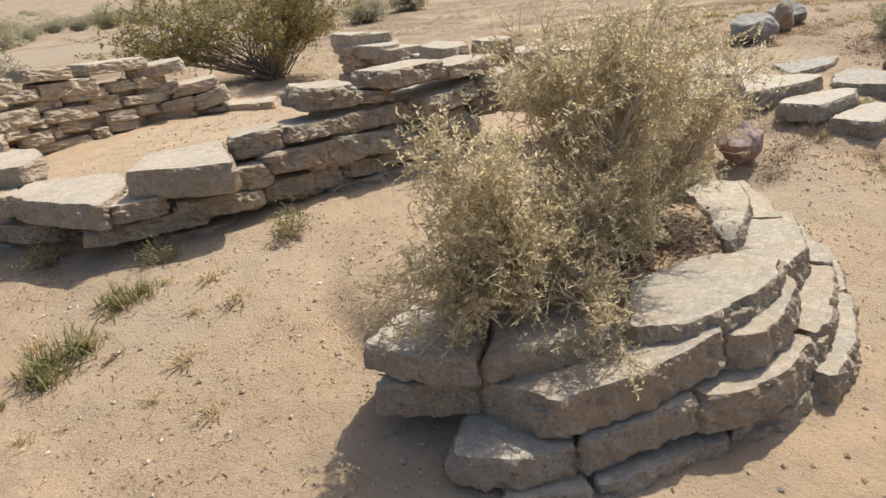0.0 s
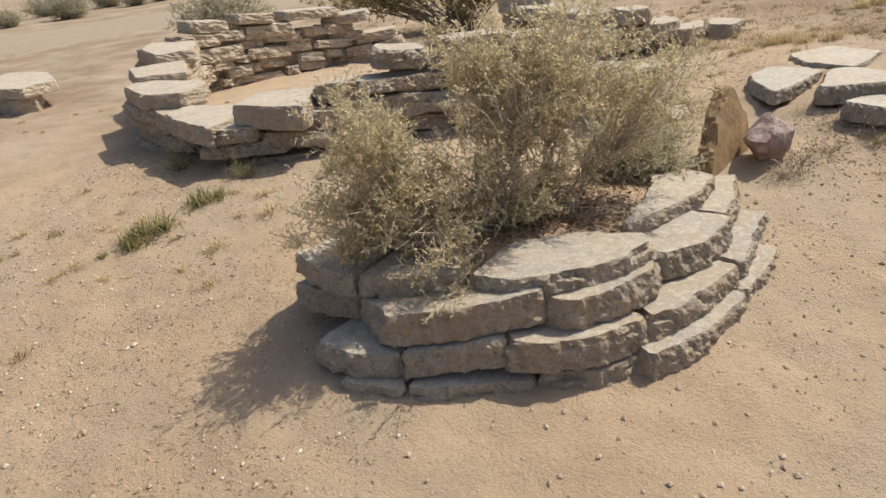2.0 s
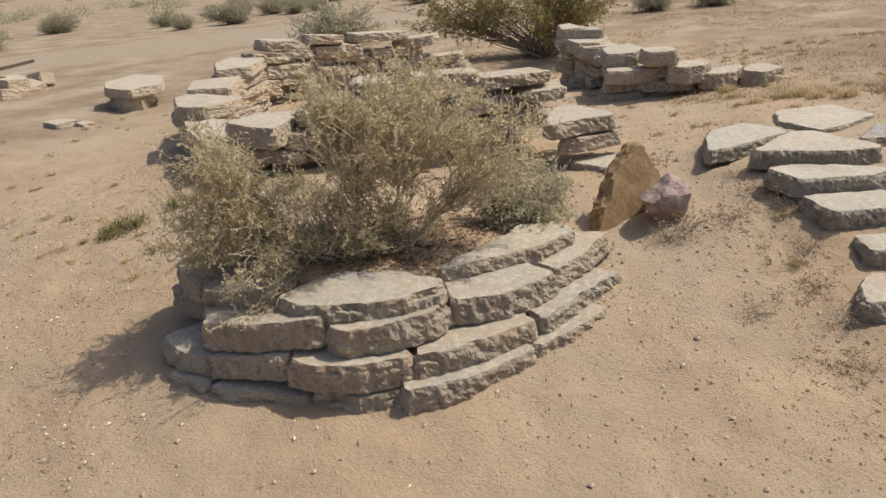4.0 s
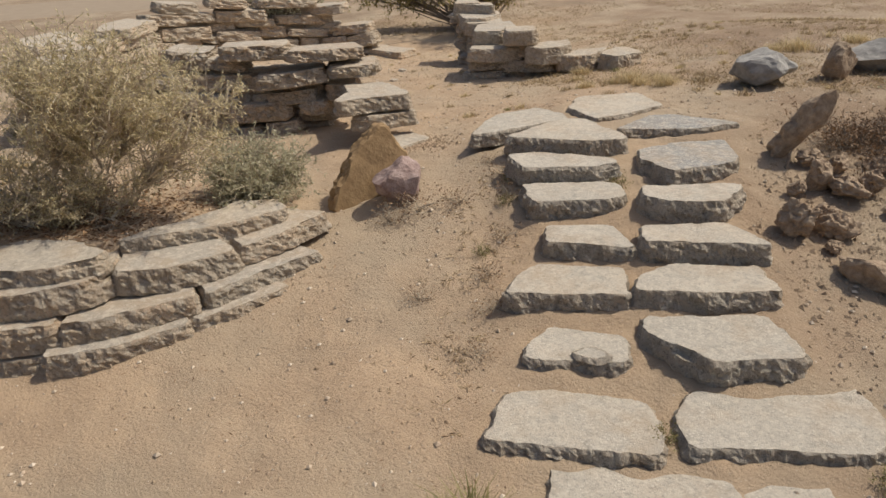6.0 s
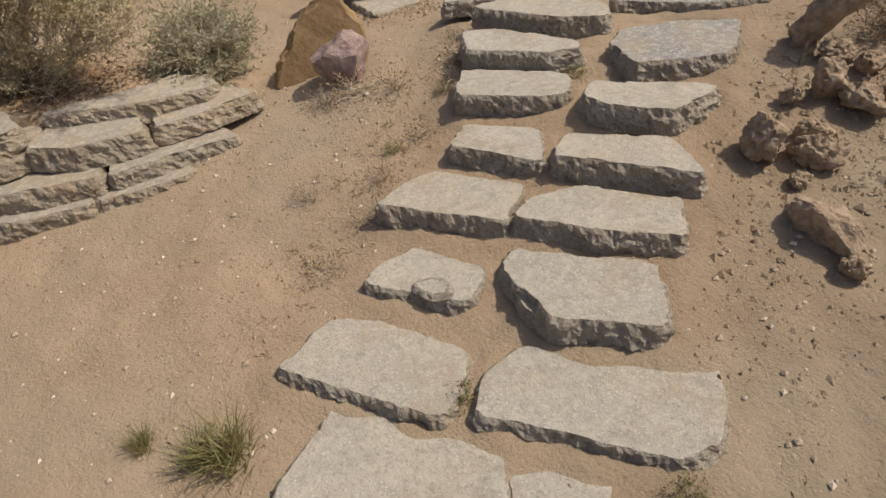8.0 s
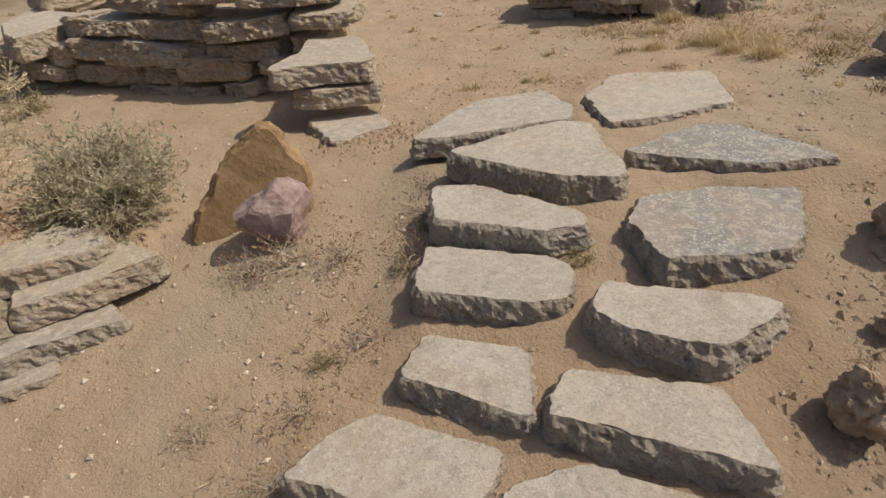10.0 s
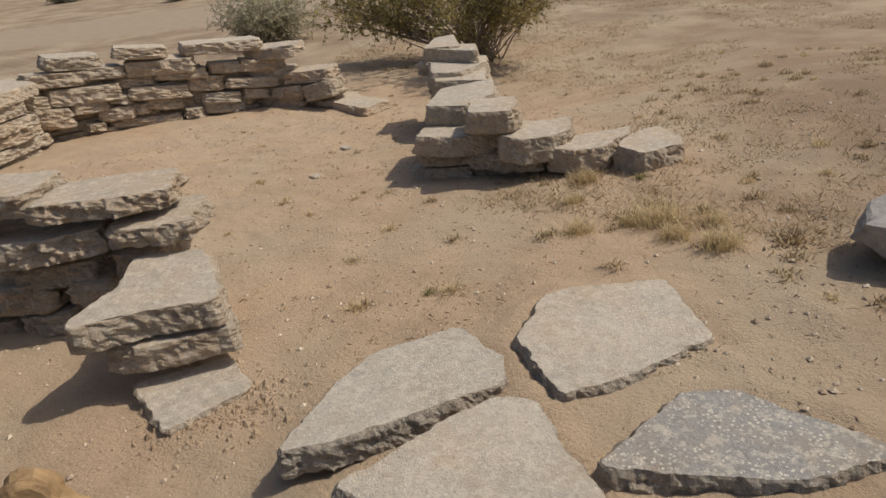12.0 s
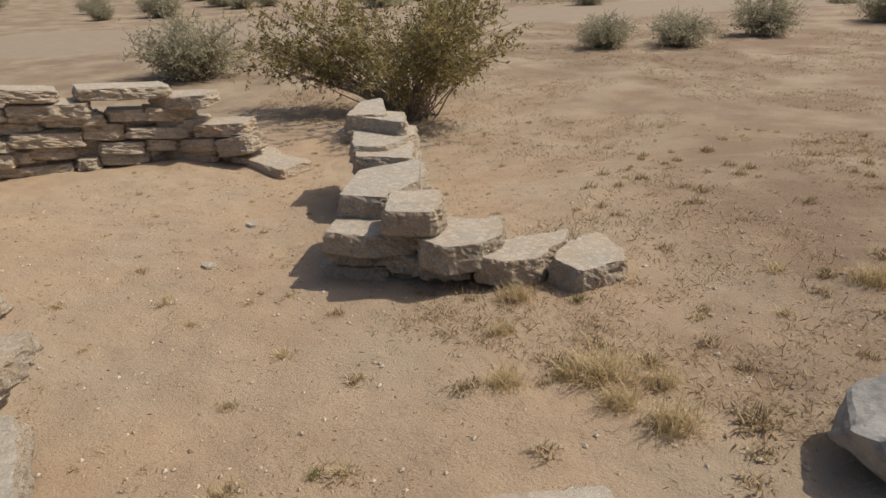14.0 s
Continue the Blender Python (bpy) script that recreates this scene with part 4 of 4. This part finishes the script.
rock("boulder", rock_mesh("boulder", 0.25, 0.21, 0.165, GREY_ROCK, 61, 0.18, 1.7, 9), 2.66, 6.44, 0.05, "angular dark grey boulder on the open sand", 15)
rock("boulder", rock_mesh("boulder", 0.13, 0.12, 0.14, LAVA, 62, 0.15, 1.6, 6), 3.10, 6.82, 0.03, "small brown boulder between grey ones", 60)
rock("boulder", rock_mesh("boulder", 0.22, 0.18, 0.13, GREY_ROCK, 63, 0.15, 1.6, 6), 3.28, 7.15, 0.04, "low grey boulder on the open sand", 100)
rock("boulder", rock_mesh("boulder", 0.15, 0.12, 0.12, GREY_ROCK, 64, 0.15, 1.8, 6), 3.93, 4.80, 0.03, "dark grey rock at the edge of the slope", 70)

# ---- far slabs and rubble ----
bench = tagged(empty("slab_bench", -6.97, 5.69, -0.05), "flat grey slab resting on a dark block", "stone bench")
plate(bench, 0.27, 0.13, (-7.50, 5.55), (-7.82, 6.25), (-7.07, 6.23), (-6.29, 5.72), (-6.25, 5.22), (-6.87, 5.20), name="slab")
plate(bench, 0.14, 0.25, (-7.18, 5.40), (-7.60, 5.93), (-6.89, 5.91), (-6.27, 5.38), (-6.43, 5.18), name="block")
RUBBLE = (-11.74, 5.21)
rnd = random.Random(31)
for i in range(26):
    fx, fy = RUBBLE[0] + rnd.uniform(-1.5, 1.5), RUBBLE[1] + rnd.gauss(0, 0.5)
    fx, fy = fx - 0.55 * (fy - RUBBLE[1]), fy + 0.45 * (fx - RUBBLE[0])
    lx, ly = rnd.uniform(0.3, 0.85), rnd.uniform(0.25, 0.45)
    h = rnd.uniform(0.1, 0.18)
    ob = plate(None, lie(fx, fy) + h * rnd.uniform(0.6, 2.2), h * 2.2, (fx - lx / 2, fy - ly / 2), (fx + lx / 2, fy - ly / 2), (fx + lx / 2 * 0.8, fy + ly / 2), (fx - lx / 2, fy + ly / 2 * 0.9), name="loose_slab", step=0.07, slope=(rnd.uniform(-14, 14), rnd.uniform(-14, 14)))
    tagged(ob, "loose broken cream slab in a rubble heap", "stone", "rubble heap of slabs")
for fx, fy, s in ((-6.2, 4.2, 0.2), (-5.9, 4.35, 0.13), (-2.45, 8.25, 0.28), (-0.75, 6.35, 0.05), (-1.2, 7.0, 0.05)):
    ob = plate(None, lie(fx, fy) + 0.05 * s / 0.15, 0.12, (fx - s, fy - s * 0.6), (fx + s, fy - s * 0.7), (fx + s * 0.8, fy + s * 0.7), (fx - s * 0.9, fy + s * 0.6), name="loose_slab", step=0.05)
    tagged(ob, "flat loose cream stone lying on the sand", "stone", "loose stones")


tagged(plate(None, 0.068, 0.02, (2.953, 3.187), (2.964, 3.252), (3.027, 3.275), (3.063, 3.239), (3.022, 3.199), name="stone_flake", mat=STEP_STONE, step=0.012), "thin grey flake broken off a slab step", "stone", "loose stones")


# poles lying across the rubble heap
for dx, dy, turn, rise in ((-0.7, 0.1, 35, 0.42), (0.1, -0.35, 160, 0.30), (-0.2, 0.5, 80, 0.36)):
    pv, pf = [], []
    u = Vector((math.cos(radians(turn)), math.sin(radians(turn)), 0.12))
    o = Vector((RUBBLE[0] + dx, RUBBLE[1] + dy, lie(RUBBLE[0] + dx, RUBBLE[1] + dy) + rise))
    tube(pv, pf, [o - u * 0.7, o - u * 0.2 + Vector((0, 0, 0.02)), o + u * 0.3, o + u * 0.75], 0.045, 0.035)
    tagged(new("pole", mesh_of("pole", pv, pf, CREO_WOOD)), "weathered dark wooden pole lying on the rubble heap", "pole", "poles on the rubble")


# ---- tufts ----
def tuft_mesh(name, blades, height, width, mat, seed, wide=0.004):
    rnd = random.Random(seed)
    v, f = [], []
    for _ in range(blades):
        a, lean = rnd.uniform(0, 6.283), rnd.uniform(0.1, 1.2)
        o = Vector((rnd.gauss(0, width * 0.3), rnd.gauss(0, width * 0.3), -0.01))
        d = Vector((math.cos(a) * lean, math.sin(a) * lean, 1)).normalized()
        h = height * rnd.uniform(0.4, 1.1)
        side = d.cross(Vector((0, 0, 1))).normalized() * wide * rnd.uniform(0.6, 1.3)
        m = o + d * h * 0.55
        e = o + d * h * 0.95 + Vector((math.cos(a), math.sin(a), -0.5)) * h * 0.18
        n = len(v)
        v += [o - side, o + side, m + side * 0.8, m - side * 0.8, e]
        f += [(n, n + 1, n + 2, n + 3), (n + 3, n + 2, n + 4)]
    return mesh_of(name, v, f, mat)


dry = [tuft_mesh("dry_tuft", 60, 0.055, 0.07, (DRY_GRASS, BROWN_GRASS)[i % 2], 70 + i, 0.0024) for i in range(4)]
big_dry = [tuft_mesh("dry_clump", 420, 0.15, 0.20, DRY_GRASS, 80 + i, 0.0022) for i in range(2)]
green = [tuft_mesh("green_tuft", 130, 0.09, 0.11, GREEN_GRASS, 90 + i, 0.003) for i in range(3)]
spiky = tuft_mesh("spiky_tuft", 190, 0.17, 0.10, GREEN_GRASS, 96, 0.0026)
weed = shrub_meshes("weed", [((0, 0, 0.06), (0.13, 0.13, 0.06), 1)], 26, 5, 5, 0.028, SALT_WOOD, GREEN_GRASS, 99, 0.003, 0.02)


def tuft(me, x, y, name, label, scale=1.0, group=""):
    ob = new(name, me)
    ob.matrix_world = pose(x, y, rough_ground(x, y), 0, 0, (x * 991 + y * 577) % 360) @ Matrix.Scale(scale, 4)
    return tagged(ob, label, "grass tuft", group)


for x, y, s in ((1.74, 6.42, 1.0), (2.08, 6.25, 0.75), (1.45, 6.2, 0.6), (1.88, 6.28, 0.55), (1.05, 6.9, 0.7), (1.62, 6.36, 0.5), (1.95, 6.48, 0.5), (1.2, 6.55, 0.45), (2.6, 7.9, 1.0), (2.45, 7.75, 0.7), (3.0, 8.3, 0.8)):
    tuft(big_dry[int(s * 10) % 2], x, y, "dry_grass_clump", "clump of straw-coloured dry grass on sand", s, "dry grass clumps")
for x, y in ((0.58, 5.55), (0.46, 5.93), (1.28, 5.5), (-1.0, 6.06), (-0.5, 5.9), (0.9, 5.95), (0.35, 6.35), (1.0, 5.2), (1.34, 6.14), (2.17, 6.76), (1.89, 7.07)):
    tuft(dry[int(abs(x * 10)) % 4], x, y, "dry_grass_tuft", "small tuft of dry brown grass on sand", 1.1, "dry grass tufts")
rnd = random.Random(41)
placed = 0
while placed < 215:
    x, y = rnd.uniform(-4.5, 6), rnd.uniform(1.2, 12)
    wild = y > 5.2 and (x > -2 or rnd.random() < 0.4) or x < -1.0 and y < 3.2
    if not wild or rnd.random() > (1.0 if x > 1.0 or y > 7.5 else 0.45):
        continue
    if math.hypot(x - 2.0, y - 5.3) < 0.75:
        continue
    tuft(rnd.choice(dry), x, y, "dry_grass_tuft", "small tuft of dry brown grass on sand", rnd.uniform(0.5, 1.2) * (1.4 if x > 1.5 and y > 6.5 else 1.0), "dry grass tufts")
    placed += 1
for i in range(120):
    x, y = rnd.uniform(0.3, 5.0), 5.9 + 5.0 * rnd.random()
    if noise.noise(Vector((x * 0.8, y * 0.8, 31))) > -0.15:
        tuft(dry[2 * (i % 2) + 1], x, y, "dry_grass_tuft", "small tuft of dry brown grass on sand", rnd.uniform(1.0, 1.6), "dry grass tufts")
for i in range(62):
    x, y = (rnd.uniform(-4.6, -0.9), rnd.uniform(1.4, 3.05)) if i % 4 else (rnd.uniform(-6.5, -4.6), rnd.uniform(2.5, 5.5))
    tuft(rnd.choice(dry), x, y, "dry_grass_tuft", "small tuft of dry brown grass on sand", rnd.uniform(0.7, 1.5), "dry grass tufts")
for x, y, s in ((-1.59, 2.52, 1.5), (-1.70, 2.42, 1.4), (-1.64, 2.36, 1.1), (-1.55, 2.84, 1.4), (-1.46, 2.88, 1.0), (-1.77, 2.23, 0.5), (1.2, 5.45, 0.4), (1.35, 7.0, 0.6)):
    tuft(green[int(s * 10) % 3], x, y, "green_grass_tuft", "short tuft of fresh green grass in sand", s, "green grass tufts")
for x, y, s in ((-0.86, 3.34, 0.85), (-1.5, 3.2, 0.7), (-2.2, 3.35, 0.8), (2.22, 4.50, 0.45), (2.56, 4.40, 0.4), (1.66, 4.72, 0.3), (3.36, 3.05, 0.4), (3.98, 3.28, 0.4), (2.12, 4.02, 0.35), (2.25, 3.6, 0.3), (2.0, 4.2, 0.3)):
    plant("weed", weed, x, y, "low green weed sprouting from the sand", "weed", s, x * 400 % 360, "low weeds")

for x, y, s in ((3.03, 2.44, 1.0), (2.97, 2.37, 0.8), (2.78, 2.25, 0.5)):
    tuft(spiky, x, y, "green_grass_tuft", "spiky tuft of fresh green grass beside the slabs", s, "green grass tufts")

dead = shrub_meshes("dead_weed", [((0, 0, 0.05), (0.14, 0.14, 0.05), 1)], 16, 5, 2, 0.018, SALT_WOOD, LITTER, 98, 0.0025, 0.02)
for x, y, s in ((1.74, 3.76, 1.1), (1.88, 3.9, 0.9), (1.66, 3.62, 0.9), (2.28, 3.75, 0.7), (2.12, 4.08, 0.9), (2.36, 3.48, 0.7), (1.92, 4.25, 0.8), (2.5, 3.3, 0.7), (2.2, 3.2, 0.6), (2.62, 3.05, 0.6), (1.78, 4.38, 0.6), (3.2, 5.6, 1.3), (3.35, 5.35, 1.2), (3.6, 5.0, 1.0)):
    plant("dead_weed", dead, x, y, "dry brown dead weed lying on the sand", "weed", s, x * 700 % 360, "dead weeds")

brush = shrub_meshes("dead_brush", [((0, 0, 0.07), (0.22, 0.16, 0.07), 1)], 46, 9, 3, 0.022, CREO_WOOD, LITTER, 97, 0.004, 0.05, 0.2)
for x, y, s in ((3.42, 5.46, 1.0), (3.66, 5.34, 1.1), (3.55, 5.62, 0.9), (3.85, 5.5, 1.2), (3.92, 5.15, 0.9)):
    plant("dead_brush", brush, x, y, "low dark tangle of dead brush on sand", "brush", s, x * 500 % 360, "dead brush")

# ---- grit, litter, scrub grass ----
rnd = random.Random(51)
pv, pf = [], []
OCT = ((1, 0, 0), (-1, 0, 0), (0, 1, 0), (0, -1, 0), (0, 0, 1), (0, 0, -1))
for i in range(36000):
    x, y = rnd.uniform(-3.2, 4.8), rnd.uniform(0.5, 8.6)
    r = 0.002 + 0.010 * rnd.random() ** 9 + (0.008 if rnd.random() < 0.003 else 0)
    z, n = rough_ground(x, y) + r * 0.3, len(pv)
    sx, sy, sz = rnd.uniform(0.7, 1.5), rnd.uniform(0.7, 1.5), rnd.uniform(0.5, 0.9)
    a = rnd.uniform(0, 6.28)
    for ox, oy, oz in OCT:
        qx, qy = ox * sx * r, oy * sy * r
        pv.append((x + qx * math.cos(a) - qy * math.sin(a), y + qx * math.sin(a) + qy * math.cos(a), z + oz * sz * r))
    for t in ((0, 2, 4), (2, 1, 4), (1, 3, 4), (3, 0, 4), (2, 0, 5), (1, 2, 5), (3, 1, 5), (0, 3, 5)):
        pf.append(tuple(n + k for k in t))
tagged(new("grit", mesh_of("grit", pv, pf, PEBBLE)), "scattered tan grit and small pebbles on sand", "gravel", kind="stuff")
wv, wf = [], []
for i in range(1700):
    if i % 15 == 0:
        t = rnd.random()
        x, y = 2.75 - 0.95 * t + rnd.gauss(-0.12, 0.10), 2.9 + 1.6 * t + rnd.gauss(0, 0.12)
    else:
        x, y = rnd.uniform(-3.0, 4.4), rnd.uniform(4.6, 9.5)
        if noise.noise(Vector((x * 1.1, y * 1.1, 17))) < rnd.uniform(-0.3, 0.4) - 0.1 * (x > 0.6):
            continue
    z, k = rough_ground(x, y), rnd.uniform(0.4, 1.0) ** 1.5
    for _ in range(rnd.randint(5, 13)):
        d = Vector((rnd.gauss(0, 1), rnd.gauss(0, 1), rnd.uniform(0.0, 0.9))).normalized()
        leaf(wv, wf, Vector((x + rnd.gauss(0, 0.012), y + rnd.gauss(0, 0.012), z)), d, rnd.uniform(0.02, 0.05) * k, 0.0022, rnd)
tagged(new("dry_weeds", mesh_of("dry_weeds", wv, wf, BROWN_GRASS)), "scattered small dead brown weeds on sand", "weeds", kind="stuff")
cv, cf = [], []
spots = [(1.0, 4.45, 0.10), (1.15, 4.6, 0.10), (3.5, 4.6, 0.3), (3.5, 4.9, 0.25), (2.95, 3.4, 0.3), (3.3, 3.9, 0.3), (2.3, 3.9, 0.35), (2.6, 3.1, 0.3), (2.0, 4.3, 0.25), (1.85, 3.85, 0.25), (3.4, 4.5, 0.4), (3.7, 4.0, 0.4), (0.95, 4.55, 0.2), (3.9, 4.6, 0.5), (2.75, 4.9, 0.3), (1.6, 2.9, 0.2), (-0.6, 2.6, 0.7), (-1.6, 2.4, 0.9), (1.2, 6.2, 0.8), (1.9, 6.9, 1.0), (3.5, 5.0, 0.35), (3.3, 6.2, 0.4), (1.8, 2.2, 0.4), (2.6, 2.3, 0.4)]
for i in range(9000):
    cx, cy, cr = rnd.choice(spots)
    x, y = cx + rnd.gauss(0, cr), cy + rnd.gauss(0, cr)
    r, n = (0.003 + 0.009 * rnd.random() ** 5) * (1.8 if x + 0.5 * y > 5.2 and y < 5.3 or cr <= 0.1 else 1.0), len(cv)
    z, a = rough_ground(x, y) - r * 0.1, rnd.uniform(0, 6.28)
    for ox, oy, oz in OCT:
        q = Vector((ox, oy, oz)) * r * rnd.uniform(0.6, 1.4)
        cv.append((x + q.x * math.cos(a) - q.y * math.sin(a), y + q.x * math.sin(a) + q.y * math.cos(a), z + q.z * 0.8))
    for t in ((0, 2, 4), (2, 1, 4), (1, 3, 4), (3, 0, 4), (2, 0, 5), (1, 2, 5), (3, 1, 5), (0, 3, 5)):
        cf.append(tuple(n + k for k in t))
tagged(new("soil_clods", mesh_of("soil_clods", cv, cf, SAND)), "crumbled clods of tan soil beside the stones", "soil", kind="stuff")
lv, lf = [], []
for i in range(4200):
    a, r = rnd.uniform(0, 6.28), abs(rnd.gauss(0, 0.42))
    x, y = 0.62 + math.cos(a) * r, 2.62 + math.sin(a) * r
    if math.hypot(x - BED[0], y - BED[1]) > 0.95 and y < 3.0:
        continue
    leaf(lv, lf, Vector((x, y, rough_ground(x, y) + 0.004)), Vector((rnd.gauss(0, 1), rnd.gauss(0, 1), rnd.gauss(0.1, 0.25))).normalized(), rnd.uniform(0.012, 0.045), rnd.uniform(0.002, 0.007), rnd)
for i in range(2200):
    x, y = rnd.uniform(1.3, 4.4), rnd.uniform(2.2, 5.6)
    if rnd.random() < 0.6:
        x, y = 2.2 + rnd.gauss(0, 0.25) - (y - 4.0) * 0.5, y
    leaf(lv, lf, Vector((x, y, rough_ground(x, y) + 0.003)), Vector((rnd.gauss(0, 1), rnd.gauss(0, 1), rnd.gauss(0, 0.12))).normalized(), rnd.uniform(0.008, 0.03), rnd.uniform(0.001, 0.003), rnd)
for i in range(3800):
    x, y = rnd.uniform(-3.4, 0.3), rnd.uniform(0.9, 3.4)
    leaf(lv, lf, Vector((x, y, rough_ground(x, y) + 0.003)), Vector((rnd.gauss(0, 1), rnd.gauss(0, 1), rnd.gauss(0, 0.3))).normalized(), rnd.uniform(0.008, 0.035), rnd.uniform(0.001, 0.003), rnd)
for i in range(5000):
    x, y = rnd.uniform(-2.5, 4.2), rnd.uniform(5.0, 9.5)
    leaf(lv, lf, Vector((x, y, rough_ground(x, y) + 0.003)), Vector((rnd.gauss(0, 1), rnd.gauss(0, 1), rnd.gauss(0, 0.3))).normalized(), rnd.uniform(0.008, 0.035), rnd.uniform(0.001, 0.003), rnd)
tagged(new("leaf_litter", mesh_of("leaf_litter", lv, lf, LITTER)), "brown fallen leaves and twigs under the bush", "leaf litter", kind="stuff")
sv, sf = [], []
for i in range(9000):
    x, y = rnd.uniform(-3.6, 0.4), 0.4 + 3.2 * rnd.random()
    if noise.noise(Vector((x * 1.6, y * 1.6, 9))) < rnd.uniform(-0.5, 0.35):
        continue
    leaf(sv, sf, Vector((x, y, rough_ground(x, y) + 0.005)), Vector((rnd.gauss(0, 1), rnd.gauss(0, 1), rnd.gauss(0.15, 0.3))).normalized(), rnd.uniform(0.008, 0.03), rnd.uniform(0.0012, 0.0035), rnd)
tagged(new("straw_litter", mesh_of("straw_litter", sv, sf, BROWN_GRASS)), "broken bits of pale dry straw on sand", "straw", kind="stuff")
gv, gf = [], []
for i in range(26000):
    x, y = rnd.uniform(-6, 10), 6.4 + 16 * rnd.random() ** 1.6
    if noise.noise(Vector((x * 0.6, y * 0.6, 4))) < -0.12 or (x < 0.6 and y < 9.5):
        continue
    z, k = lie(x, y), rnd.uniform(0.5, 1.5)
    for _ in range(11):
        d = Vector((rnd.gauss(0, 1), rnd.gauss(0, 1), rnd.uniform(0.2, 1.4))).normalized()
        o = Vector((x + rnd.gauss(0, 0.035) * k, y + rnd.gauss(0, 0.035) * k, z))
        leaf(gv, gf, o, d, rnd.uniform(0.015, 0.042) * k, 0.002 * k, rnd)
tagged(new("dry_grass", mesh_of("dry_grass", gv, gf, BROWN_GRASS)), "thin dry straw-coloured grass over the open sand", "grass", kind="stuff")
